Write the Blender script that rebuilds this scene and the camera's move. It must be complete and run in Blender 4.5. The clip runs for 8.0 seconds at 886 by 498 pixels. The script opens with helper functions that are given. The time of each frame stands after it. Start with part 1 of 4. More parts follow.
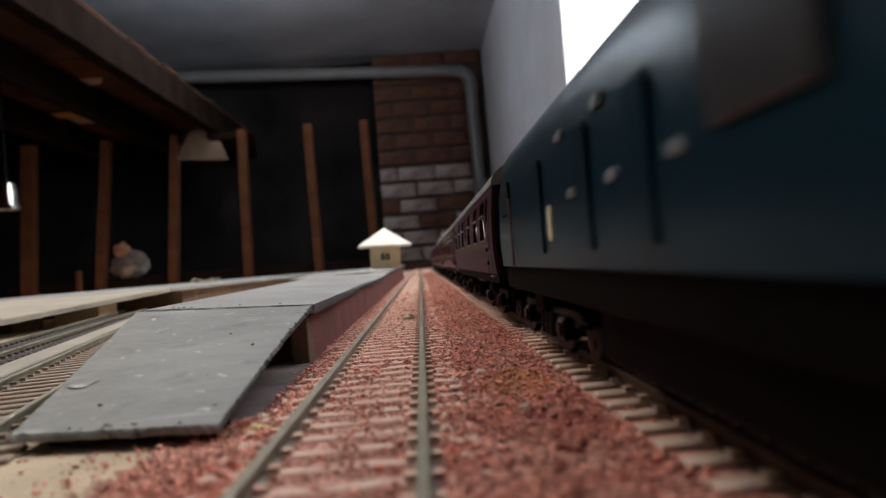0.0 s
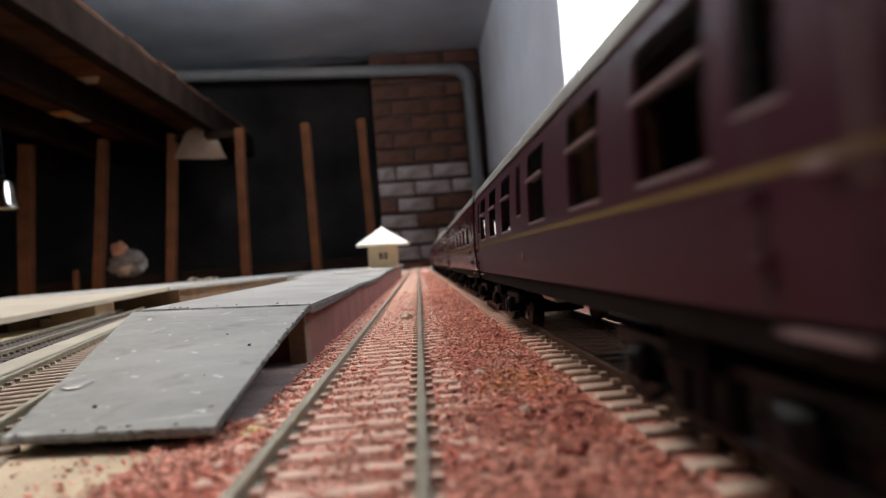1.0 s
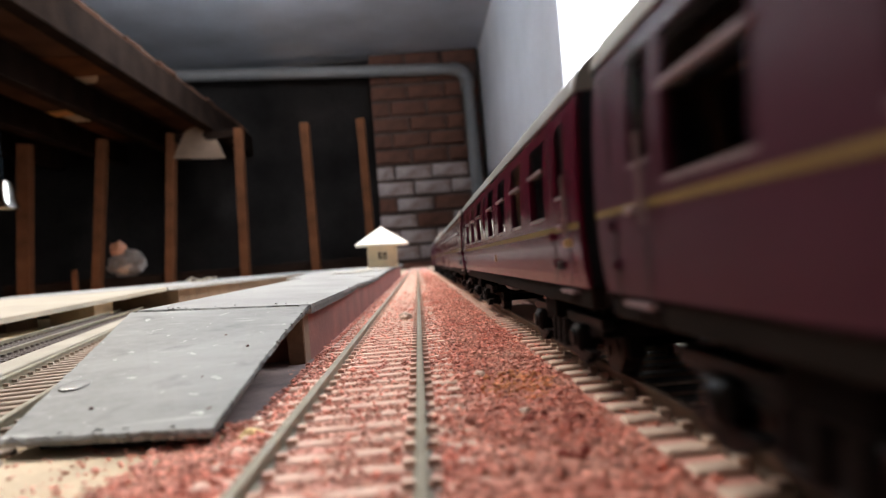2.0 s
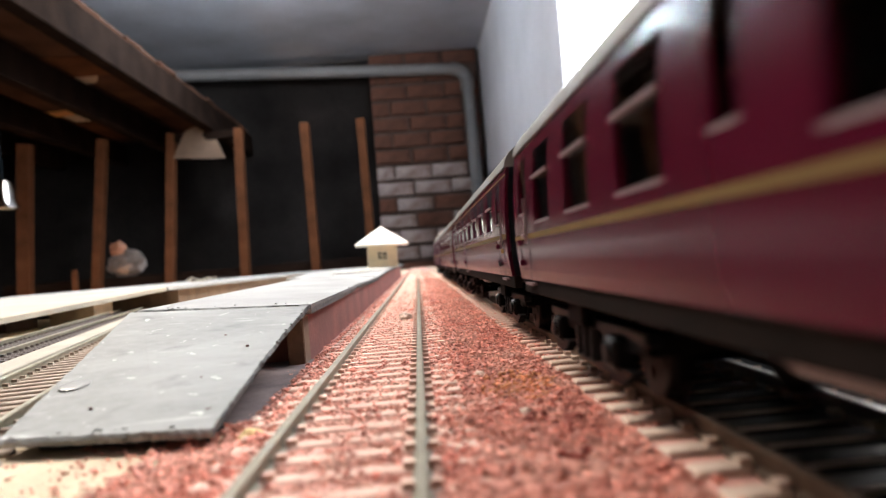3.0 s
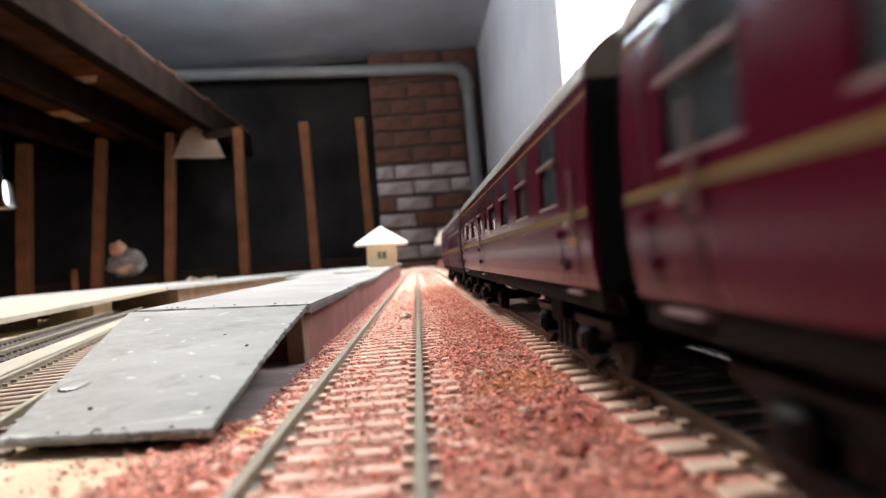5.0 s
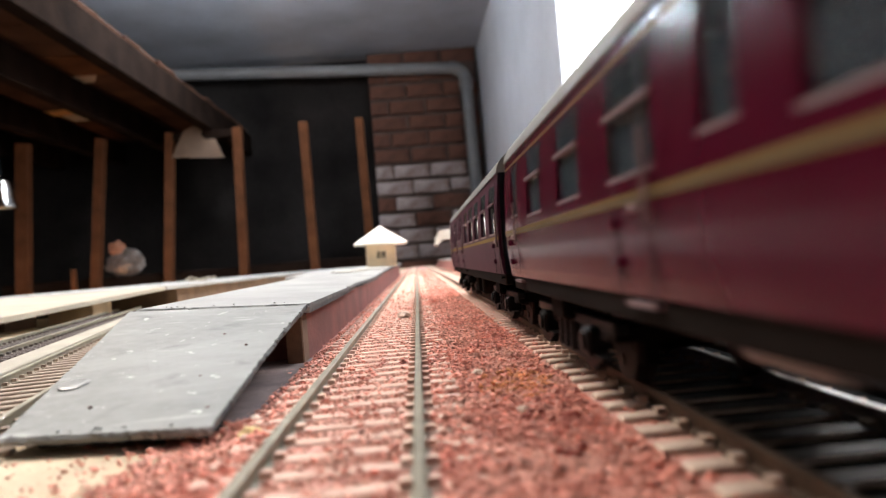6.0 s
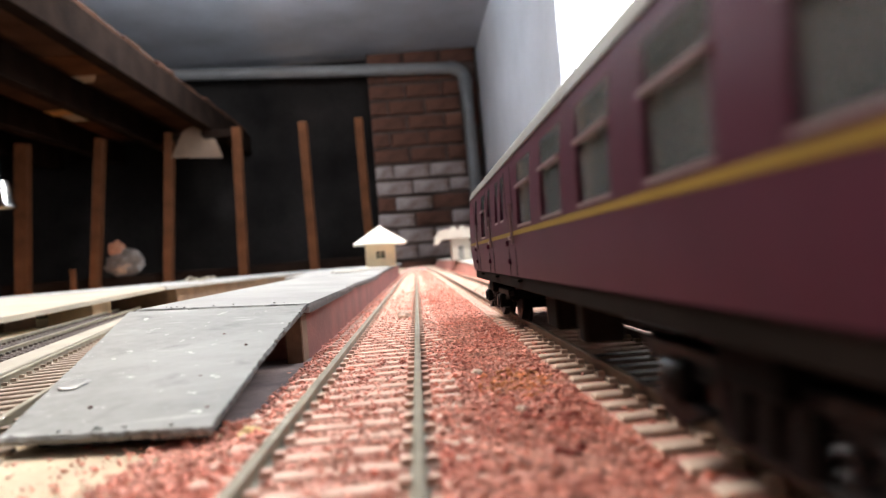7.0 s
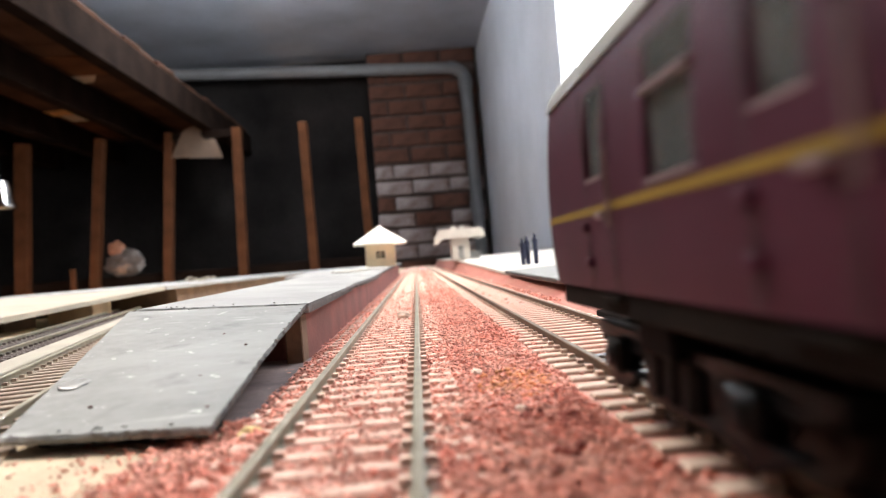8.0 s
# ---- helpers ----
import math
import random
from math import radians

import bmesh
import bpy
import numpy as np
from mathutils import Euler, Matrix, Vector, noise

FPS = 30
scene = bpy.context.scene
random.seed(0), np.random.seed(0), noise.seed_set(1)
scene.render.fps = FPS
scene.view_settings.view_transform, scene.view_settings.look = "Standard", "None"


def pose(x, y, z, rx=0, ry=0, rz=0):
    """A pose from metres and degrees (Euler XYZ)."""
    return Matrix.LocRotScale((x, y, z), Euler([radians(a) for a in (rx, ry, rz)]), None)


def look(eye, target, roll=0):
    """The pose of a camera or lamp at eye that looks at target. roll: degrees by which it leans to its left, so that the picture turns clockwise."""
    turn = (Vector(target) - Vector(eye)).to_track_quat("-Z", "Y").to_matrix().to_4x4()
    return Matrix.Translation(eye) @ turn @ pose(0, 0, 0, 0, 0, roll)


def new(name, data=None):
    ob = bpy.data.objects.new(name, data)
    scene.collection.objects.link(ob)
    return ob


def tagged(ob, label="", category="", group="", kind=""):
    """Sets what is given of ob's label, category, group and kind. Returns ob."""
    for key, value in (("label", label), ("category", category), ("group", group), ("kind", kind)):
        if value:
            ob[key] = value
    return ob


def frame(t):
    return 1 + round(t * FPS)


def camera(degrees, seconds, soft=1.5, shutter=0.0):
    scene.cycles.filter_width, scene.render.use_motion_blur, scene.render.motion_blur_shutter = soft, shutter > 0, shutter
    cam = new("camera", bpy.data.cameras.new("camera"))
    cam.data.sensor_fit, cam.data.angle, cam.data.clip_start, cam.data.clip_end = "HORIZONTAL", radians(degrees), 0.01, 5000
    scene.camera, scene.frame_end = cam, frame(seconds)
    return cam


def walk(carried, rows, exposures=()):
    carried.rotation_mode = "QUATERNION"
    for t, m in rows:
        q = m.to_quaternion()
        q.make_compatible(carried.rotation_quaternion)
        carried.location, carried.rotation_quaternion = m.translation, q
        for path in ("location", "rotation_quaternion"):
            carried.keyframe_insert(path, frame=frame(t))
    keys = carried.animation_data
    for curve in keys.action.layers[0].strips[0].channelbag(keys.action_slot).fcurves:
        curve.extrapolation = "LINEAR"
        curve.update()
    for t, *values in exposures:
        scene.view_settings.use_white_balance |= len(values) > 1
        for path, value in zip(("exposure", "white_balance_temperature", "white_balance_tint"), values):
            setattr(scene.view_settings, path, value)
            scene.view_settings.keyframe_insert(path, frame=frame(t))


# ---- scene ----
MM = 0.001

# ---- camera ----
cam = camera(63.38, 8.0, soft=1.2, shutter=0.5)
cam.data.dof.use_dof, cam.data.dof.focus_distance, cam.data.dof.aperture_fstop = True, 0.19, 25.0


def eye_pose(x, y, z, yaw, pitch, roll):
    """Camera pose: yaw to the right of +Y, pitch up, roll as in look()."""
    a, p = radians(yaw), radians(pitch)
    e = Vector((x, y, z)) * MM
    return look(e, e + Vector((math.sin(a) * math.cos(p), math.cos(a) * math.cos(p), math.sin(p))), roll)


CAM_ROWS = [
    (0.0, 0.02, -2.14, 19.12, 1.866, 0.967, -4.684),
    (0.5, -0.01, -1.57, 19.22, 1.938, 0.905, -4.704),
    (1.0, -0.07, -0.88, 19.25, 2.028, 0.871, -4.680),
    (1.5, -0.06, -0.42, 19.37, 2.084, 0.847, -4.700),
    (2.2, -0.06, -0.10, 19.39, 2.085, 0.838, -4.700),
    (3.0, -0.06, 0.03, 19.39, 2.088, 0.834, -4.705),
    (3.5, -0.05, 0.02, 19.39, 2.100, 0.825, -4.720),
    (4.0, 0.0, 0.0, 19.41, 2.090, 0.805, -4.755),
    (4.5, 0.03, 0.0, 19.40, 2.090, 0.800, -4.775),
    (5.2, 0.07, -0.25, 19.38, 2.125, 0.775, -4.775),
    (6.0, 0.10, -0.46, 19.36, 2.165, 0.750, -4.775),
    (6.5, 0.10, -0.59, 19.36, 2.194, 0.752, -4.765),
    (7.0, 0.10, -0.71, 19.37, 2.208, 0.750, -4.772),
    (7.5, 0.12, -0.80, 19.35, 2.210, 0.744, -4.790),
    (8.0, 0.17, -0.85, 19.34, 2.206, 0.744, -4.810),
]
EXPOSURES = [(0.0, -0.45), (0.5, -0.35), (1.0, 0.0), (1.7, 0.35), (2.8, 0.85), (3.5, 0.95), (4.5, 0.88), (6.0, 0.75), (7.0, 0.8), (8.0, 0.75)]
walk(cam, [(r[0], eye_pose(*r[1:])) for r in CAM_ROWS], EXPOSURES)

# ---- light ----
world = bpy.data.worlds.new("world")
scene.world = world
world.use_nodes = True
wn = world.node_tree
sky = wn.nodes.new("ShaderNodeTexSky")
sky.sky_type, sky.sun_disc = "NISHITA", False
sky.sun_elevation, sky.sun_rotation = radians(40), radians(100)
wn.links.new(sky.outputs[0], wn.nodes["Background"].inputs[0])
wn.nodes["Background"].inputs[1].default_value = 0.12


def lamp(name, kind, m, energy, colour, size=0.1, size_y=0.0):
    d = bpy.data.lights.new(name, kind)
    d.energy, d.color = energy, colour
    if kind == "AREA":
        d.size = size
        if size_y:
            d.shape, d.size_y = "RECTANGLE", size_y
    else:
        d.shadow_soft_size = size
    ob = new(name, d)
    ob.matrix_basis = m
    return ob


# daylight in the window opening, the strip over the layout, the bare bulb, the hanging work lamp and an added, unseen
# warm lamp on the floor
lamp("window_daylight", "AREA", look((0.49, 1.15, 1.15), (-0.45, 1.15, 1.75)), 12, (0.76, 0.88, 1.0), 1.6, 1.3)
lamp("strip_light", "AREA", look((-0.43, 0.70, 0.835), (-0.05, 0.50, 0.0)), 9.6, (1.0, 0.90, 0.80), 0.05, 0.5)
lamp("hanging_bulb_light", "POINT", pose(-0.60, 2.70, 1.10), 26, (0.80, 0.90, 1.0), 0.035)
lamp("work_lamp_bulb", "POINT", pose(-1.365, 2.45, 0.345), 8.0, (1.0, 0.62, 0.34), 0.02)
lamp("floor_fill_light", "POINT", pose(-1.47, 2.85, -0.60), 11.0, (1.0, 0.56, 0.30), 0.04)


# ---- materials ----
def mat(name, base, rough=0.7, metal=0.0, vary=0.25, scale=60.0, bump=0.2, fine=900.0, tint=None, island=0.0, spec=0.5, dist=0.0004):
    """A surface with two scales of colour variation and fine relief, in object space metres."""
    m = bpy.data.materials.new(name)
    m.use_nodes = True
    nt = m.node_tree
    b = nt.nodes["Principled BSDF"]
    b.inputs["Roughness"].default_value, b.inputs["Metallic"].default_value = rough, metal
    b.inputs["Specular IOR Level"].default_value = spec
    co = nt.nodes.new("ShaderNodeTexCoord")
    n1, n2 = nt.nodes.new("ShaderNodeTexNoise"), nt.nodes.new("ShaderNodeTexNoise")
    n1.inputs["Scale"].default_value, n2.inputs["Scale"].default_value = scale, fine
    n1.inputs["Detail"].default_value = 5
    for n in (n1, n2):
        nt.links.new(co.outputs["Object"], n.inputs["Vector"])
    mix = nt.nodes.new("ShaderNodeMix")
    mix.data_type = "RGBA"
    t = tint or tuple(c * (1 - vary) for c in base)
    lo = tuple(min(1, c * (1 + vary * 0.5)) for c in base)
    mix.inputs[6].default_value, mix.inputs[7].default_value = (*lo, 1), (*t, 1)
    ramp = nt.nodes.new("ShaderNodeValToRGB")
    ramp.color_ramp.elements[0].position, ramp.color_ramp.elements[1].position = 0.35, 0.68
    nt.links.new(n1.outputs[0], ramp.inputs[0])
    nt.links.new(ramp.outputs[0], mix.inputs[0])
    hsv = nt.nodes.new("ShaderNodeHueSaturation")
    mr = nt.nodes.new("ShaderNodeMapRange")
    mr.inputs[3].default_value, mr.inputs[4].default_value = 1 - vary * 0.6, 1 + vary * 0.6
    nt.links.new(n2.outputs[0], mr.inputs[0])
    val = mr.outputs[0]
    if island:
        geo = nt.nodes.new("ShaderNodeNewGeometry")
        mi = nt.nodes.new("ShaderNodeMapRange")
        mi.inputs[3].default_value, mi.inputs[4].default_value = 1 - island, 1 + island
        nt.links.new(geo.outputs["Random Per Island"], mi.inputs[0])
        mul = nt.nodes.new("ShaderNodeMath")
        mul.operation = "MULTIPLY"
        nt.links.new(mi.outputs[0], mul.inputs[0])
        nt.links.new(val, mul.inputs[1])
        val = mul.outputs[0]
    nt.links.new(val, hsv.inputs["Value"])
    nt.links.new(mix.outputs[2], hsv.inputs["Color"])
    nt.links.new(hsv.outputs[0], b.inputs["Base Color"])
    if bump:
        bp = nt.nodes.new("ShaderNodeBump")
        bp.inputs["Strength"].default_value, bp.inputs["Distance"].default_value = bump, dist
        nt.links.new(n2.outputs[0], bp.inputs["Height"])
        nt.links.new(bp.outputs[0], b.inputs["Normal"])
    return m


def glass_mat(name, colour=(0.9, 0.95, 0.95), rough=0.05, veil=0.0, film=(0.62, 0.70, 0.76)):
    m = bpy.data.materials.new(name)
    m.use_nodes = True
    nt = m.node_tree
    nt.nodes.remove(nt.nodes["Principled BSDF"])
    tr, gl, mx, fr = (nt.nodes.new("ShaderNode" + k) for k in ("BsdfTransparent", "BsdfGlossy", "MixShader", "Fresnel"))
    tr.inputs[0].default_value = (*colour, 1)
    gl.inputs["Roughness"].default_value = rough
    fr.inputs[0].default_value = 1.5
    nt.links.new(fr.outputs[0], mx.inputs[0])
    # Pale film that stands for reflections and veiling glare on the panes
    if veil:
        df, dm = nt.nodes.new("ShaderNodeBsdfDiffuse"), nt.nodes.new("ShaderNodeMixShader")
        df.inputs[0].default_value = (*film, 1)
        co, n, r = (nt.nodes.new("ShaderNode" + k) for k in ("TexCoord", "TexNoise", "MapRange"))
        n.inputs["Scale"].default_value = 90
        r.inputs[3].default_value, r.inputs[4].default_value = veil * 0.5, veil * 1.5
        nt.links.new(co.outputs["Object"], n.inputs["Vector"])
        nt.links.new(n.outputs[0], r.inputs[0])
        nt.links.new(r.outputs[0], dm.inputs[0])
        nt.links.new(tr.outputs[0], dm.inputs[1])
        nt.links.new(df.outputs[0], dm.inputs[2])
        nt.links.new(dm.outputs[0], mx.inputs[1])
    else:
        nt.links.new(tr.outputs[0], mx.inputs[1])
    nt.links.new(gl.outputs[0], mx.inputs[2])
    nt.links.new(mx.outputs[0], nt.nodes["Material Output"].inputs[0])
    return m


def glow_mat(name, colour, strength):
    m = bpy.data.materials.new(name)
    m.use_nodes = True
    b = m.node_tree.nodes["Principled BSDF"]
    b.inputs["Emission Color"].default_value, b.inputs["Emission Strength"].default_value = (*colour, 1), strength
    return m


M_BALLAST = mat("red_ballast", (0.53, 0.20, 0.15), 0.9, vary=0.38, scale=75, island=0.38, fine=1500, tint=(0.74, 0.40, 0.315))
M_BED = mat("ballast_bed", (0.56, 0.27, 0.22), 0.95, vary=0.35, scale=40, bump=0.9, fine=1300, tint=(0.64, 0.37, 0.30))
M_BANK = mat("dark_red_bank", (0.34, 0.12, 0.095), 0.95, vary=0.35, scale=40, bump=0.6, fine=1300, tint=(0.42, 0.19, 0.15))
# Mauve grey that stands for the ramp's shadow on the bed
M_RAMP_SHADE = mat("ramp_shade_grey", (0.145, 0.105, 0.105), 0.95, vary=0.35, scale=120, fine=900)
M_DARKRED = mat("dark_red_stone", (0.31, 0.075, 0.055), 0.9, vary=0.4, scale=120, island=0.4, fine=1500)
M_PLY = mat("baseboard_plywood", (0.60, 0.47, 0.32), 0.8, vary=0.25, scale=40, fine=700)
M_SLEEPER = mat("dusty_sleeper", (0.62, 0.51, 0.41), 0.85, vary=0.3, scale=200, fine=2500, tint=(0.52, 0.36, 0.29))
M_SLEEPER_DUSTY = mat("red_dusted_sleeper", (0.66, 0.50, 0.41), 0.9, vary=0.3, scale=180, fine=2500, tint=(0.56, 0.33, 0.26))
M_FINES = mat("pinkish_grit", (0.60, 0.36, 0.285), 0.95, vary=0.35, scale=90, island=0.32, fine=1500, tint=(0.55, 0.27, 0.21))
M_SLEEPER_DARK = mat("dark_sleeper", (0.07, 0.05, 0.045), 0.7, vary=0.3, scale=200)
# Black sleeper tops, with the shade under the train in their colour
M_SLEEPER_SHADE = mat("shaded_black_sleeper", (0.022, 0.022, 0.024), 0.4, vary=0.3, scale=200, bump=0.1, spec=0.6)
M_SLEEPER_GREY = mat("grey_brown_sleeper", (0.34, 0.28, 0.22), 0.85, vary=0.3, scale=200, fine=2500, tint=(0.26, 0.18, 0.14))
M_RAIL = mat("rail_metal", (0.24, 0.215, 0.16), 0.5, 0.35, vary=0.25, scale=150, bump=0.1)
M_RAIL_RUST = mat("rust_brown_rail", (0.125, 0.083, 0.055), 0.55, 0.2, vary=0.3, scale=150, bump=0.15, spec=0.3)
# Brighter rail metal, used only where the window's glint lies
M_RAIL_GLINT = mat("rail_glint", (0.72, 0.72, 0.72), 0.30, 1.0, vary=0.15, scale=150, bump=0.05)
M_SLATE = mat("grey_slate", (0.165, 0.170, 0.167), 0.62, vary=0.3, scale=45, bump=0.45, fine=420, tint=(0.215, 0.218, 0.212), spec=0.3)


def scuff(m, colour, stretch, lo, hi):
    """Pale scratches and chalky rubs over a finished surface."""
    nt = m.node_tree
    b = nt.nodes["Principled BSDF"]
    src = b.inputs["Base Color"].links[0].from_socket
    co, mp, n, r, mx = (nt.nodes.new("ShaderNode" + k) for k in ("TexCoord", "Mapping", "TexNoise", "ValToRGB", "Mix"))
    mp.inputs["Rotation"].default_value = (0, 0, 0.6)
    mp.inputs["Scale"].default_value = stretch
    n.inputs["Scale"].default_value, n.inputs["Detail"].default_value = 1.0, 7
    r.color_ramp.elements[0].position, r.color_ramp.elements[1].position = lo, hi
    mx.data_type = "RGBA"
    mx.inputs[7].default_value = (*colour, 1)
    nt.links.new(co.outputs["Object"], mp.inputs[0])
    nt.links.new(mp.outputs[0], n.inputs["Vector"])
    nt.links.new(n.outputs[0], r.inputs[0])
    nt.links.new(r.outputs[0], mx.inputs[0])
    nt.links.new(src, mx.inputs[6])
    nt.links.new(mx.outputs[2], b.inputs["Base Color"])


scuff(M_SLATE, (0.255, 0.26, 0.255), (30, 70, 45), 0.47, 0.66)
scuff(M_SLATE, (0.36, 0.36, 0.35), (60, 190, 60), 0.60, 0.72)
scuff(M_SLATE, (0.13, 0.13, 0.135), (120, 120, 120), 0.58, 0.76)
scuff(M_SLATE, (0.46, 0.46, 0.44), (380, 380, 380), 0.66, 0.71)
# Chipped edge, with the shade on its sides put into the near-black
M_SLATE_EDGE = mat("chipped_shaded_edge", (0.032, 0.032, 0.036), 0.85, vary=0.6, scale=300, bump=1.0, fine=900, tint=(0.09, 0.085, 0.08))
# Slate again, paler for the stronger light that falls farther along
M_SLATE_PALE = mat("pale_slate", (0.27, 0.27, 0.265), 0.7, vary=0.2, scale=30, bump=0.3, fine=500)
M_BRICKFACE = mat("platform_face_paint", (0.17, 0.05, 0.042), 0.75, vary=0.3, scale=60, bump=0.3, fine=800)
M_WOOD = mat("pale_softwood", (0.55, 0.40, 0.25), 0.75, vary=0.25, scale=50)
M_WOOD_BROWN = mat("brown_block", (0.15, 0.09, 0.055), 0.8, vary=0.3, scale=80)
M_BOARD = mat("pale_board", (0.32, 0.285, 0.23), 0.75, vary=0.15, scale=30)
M_HUT = mat("laser_cut_card", (0.80, 0.70, 0.48), 0.75, vary=0.1, scale=100)
M_HUTROOF = mat("white_card_roof", (0.86, 0.83, 0.76), 0.7, vary=0.08, scale=60)
M_WHITE = mat("white_plaster_card", (0.52, 0.49, 0.44), 0.75, vary=0.1, scale=60)
# Near-black holds the loft's lack of light, besides the felt's own black
M_UNLIT = mat("unlit_black", (0.026, 0.022, 0.021), 0.95, vary=0.5, scale=2.5, fine=60, spec=0.1)
M_TIMBER = mat("loft_timber", (0.125, 0.048, 0.022), 0.9, vary=0.35, scale=9, fine=120, dist=0.002, spec=0.1)
# Near-black copy of the loft timber, its colour standing for missing light
M_TIMBER_UNLIT = mat("unlit_joist", (0.019, 0.011, 0.008), 0.95, vary=0.45, scale=9, fine=120, dist=0.003, spec=0.05)
M_DECK = mat("loft_boards", (0.085, 0.042, 0.028), 0.95, vary=0.4, scale=6, fine=90, dist=0.002, spec=0.05)
# Dim and bright copies of one buff board, for how each is lit
M_SCRAP_DIM = mat("torn_hardboard", (0.17, 0.11, 0.075), 0.85, vary=0.2, scale=12, fine=150)
M_SCRAP = mat("buff_board_offcut", (0.58, 0.46, 0.36), 0.8, vary=0.15, scale=12, fine=150)
M_PANEL = mat("grey_wall_panel", (0.84, 0.85, 0.90), 0.75, vary=0.10, scale=3, fine=60, dist=0.001)
M_CEIL = mat("grey_ceiling", (0.50, 0.52, 0.58), 0.9, vary=0.2, scale=3, fine=60, dist=0.001)
M_PIPE = mat("grey_plastic_pipe", (0.25, 0.24, 0.24), 0.4, vary=0.12, scale=10, fine=80, bump=0.05)
M_BRICK = mat("old_brick", (0.17, 0.07, 0.045), 0.9, vary=0.4, scale=16, bump=0.6, fine=140, dist=0.004)
M_BRICK_PALE = mat("limewashed_brick", (0.46, 0.38, 0.36), 0.9, vary=0.45, scale=14, bump=0.6, fine=140, tint=(0.27, 0.17, 0.14), dist=0.004)
M_MORTAR = mat("sooty_mortar", (0.13, 0.085, 0.07), 0.95, vary=0.4, scale=20, bump=0.5, fine=150, dist=0.003)
M_MAROON = mat("maroon_coach_paint", (0.060, 0.0035, 0.016), 0.24, vary=0.10, scale=60, bump=0.02, spec=0.12)
M_MAROON_DULL = mat("dull_maroon_paint", (0.056, 0.014, 0.030), 0.5, vary=0.12, scale=60, bump=0.03, spec=0.10)
M_MAROON_DEEP = mat("deep_maroon_paint", (0.043, 0.010, 0.022), 0.45, vary=0.12, scale=60, bump=0.03, spec=0.12)
M_LINE = mat("yellow_lining", (0.135, 0.092, 0.034), 0.55, vary=0.1, scale=80, bump=0, spec=0.1)
M_LINE_BRIGHT = mat("bright_yellow_lining", (0.21, 0.145, 0.028), 0.55, vary=0.1, scale=80, bump=0, spec=0.1)
M_TANK = mat("grey_tank_paint", (0.20, 0.20, 0.20), 0.4, vary=0.2, scale=100, bump=0.05)
M_BOGIE = mat("black_bogie_plastic", (0.004, 0.005, 0.006), 0.42, vary=0.4, scale=160, bump=0.1, spec=0.10)
M_BLACKLINE = mat("black_lining", (0.01, 0.01, 0.01), 0.5, vary=0.1, scale=80, bump=0)
M_ROOF = mat("coach_roof_grey", (0.17, 0.17, 0.165), 0.55, vary=0.12, scale=60, bump=0.05)
M_UNDER = mat("underframe_black", (0.0035, 0.0035, 0.0035), 0.6, vary=0.35, scale=120, bump=0.1, spec=0.02)
M_SOLEBAR = mat("solebar_brown", (0.010, 0.008, 0.007), 0.7, vary=0.3, scale=100, bump=0.1, spec=0.03)
M_BELLOWS = mat("gangway_black", (0.008, 0.012, 0.016), 0.75, vary=0.3, scale=150, spec=0.05)
M_STEEL = mat("dark_wheel_steel", (0.018, 0.016, 0.015), 0.45, 0.3, vary=0.15, scale=150, bump=0.05, spec=0.1)
M_FRAME = mat("window_frame_silver", (0.20, 0.145, 0.16), 0.42, 0.3, vary=0.1, scale=150, bump=0)
M_SEAT = mat("brown_seat_plastic", (0.12, 0.07, 0.045), 0.6, vary=0.2, scale=120, bump=0)
M_BLUE = mat("blue_locomotive_paint", (0.002, 0.020, 0.036), 0.32, vary=0.12, scale=60, bump=0.02, spec=0.12)
M_PLATE = mat("pale_blue_plate", (0.13, 0.17, 0.20), 0.5, vary=0.2, scale=100, bump=0)
M_SMOKED = mat("smoked_glazing", (0.028, 0.028, 0.034), 0.3, vary=0.2, scale=100, bump=0)
M_PALEMARK = mat("cream_marking", (0.70, 0.66, 0.46), 0.5, vary=0.1, scale=120, bump=0)
M_ORANGE = mat("orange_marking", (0.70, 0.18, 0.03), 0.5, vary=0.1, scale=120, bump=0)
M_GLASS = glass_mat("coach_glazing")
# Two glazings with the panes' pale glare put into a film
M_GLASS_VEIL = glass_mat("veiled_coach_glazing", veil=0.15)
M_GLASS_BLUE_VEIL = glass_mat("blue_veiled_glazing", veil=0.10, film=(0.40, 0.52, 0.66))
M_BAG = mat("cloudy_bag_film", (0.17, 0.14, 0.125), 0.28, vary=0.35, scale=30, bump=0.6, fine=60, dist=0.004)
M_BAGFILL = mat("bag_contents", (0.42, 0.28, 0.20), 0.8, vary=0.4, scale=40)
M_FIGURE = mat("dark_blue_figure", (0.03, 0.04, 0.09), 0.6, vary=0.3, scale=200)
M_CHROME = mat("chrome_shade", (0.75, 0.72, 0.68), 0.15, 1.0, vary=0.1, scale=50, bump=0)
M_BULB = glow_mat("bulb_glow", (1.0, 0.75, 0.45), 12)
M_COOLBULB = glow_mat("cool_bulb_glow", (0.80, 0.90, 1.0), 10)
M_FLOOR = mat("chipboard_floor", (0.20, 0.15, 0.10), 0.85, vary=0.3, scale=12, fine=200)
# Black that stands for shade behind and under the train and ramp
M_SHADE_BLACK = mat("shade_black", (0.02, 0.02, 0.02), 1.0, vary=0.3, scale=40, spec=0.0)
M_STONE_PALE = mat("pale_stone", (0.75, 0.60, 0.50), 0.85, vary=0.2, scale=300)
M_STONE_YELLOW = mat("yellow_stone", (0.70, 0.52, 0.25), 0.85, vary=0.25, scale=300)
M_GLUE = mat("clear_glue_film", (0.22, 0.225, 0.225), 0.35, vary=0.1, scale=200, bump=0.05)
M_SPECK = mat("dark_red_grit", (0.10, 0.04, 0.035), 0.9, vary=0.3, scale=400)
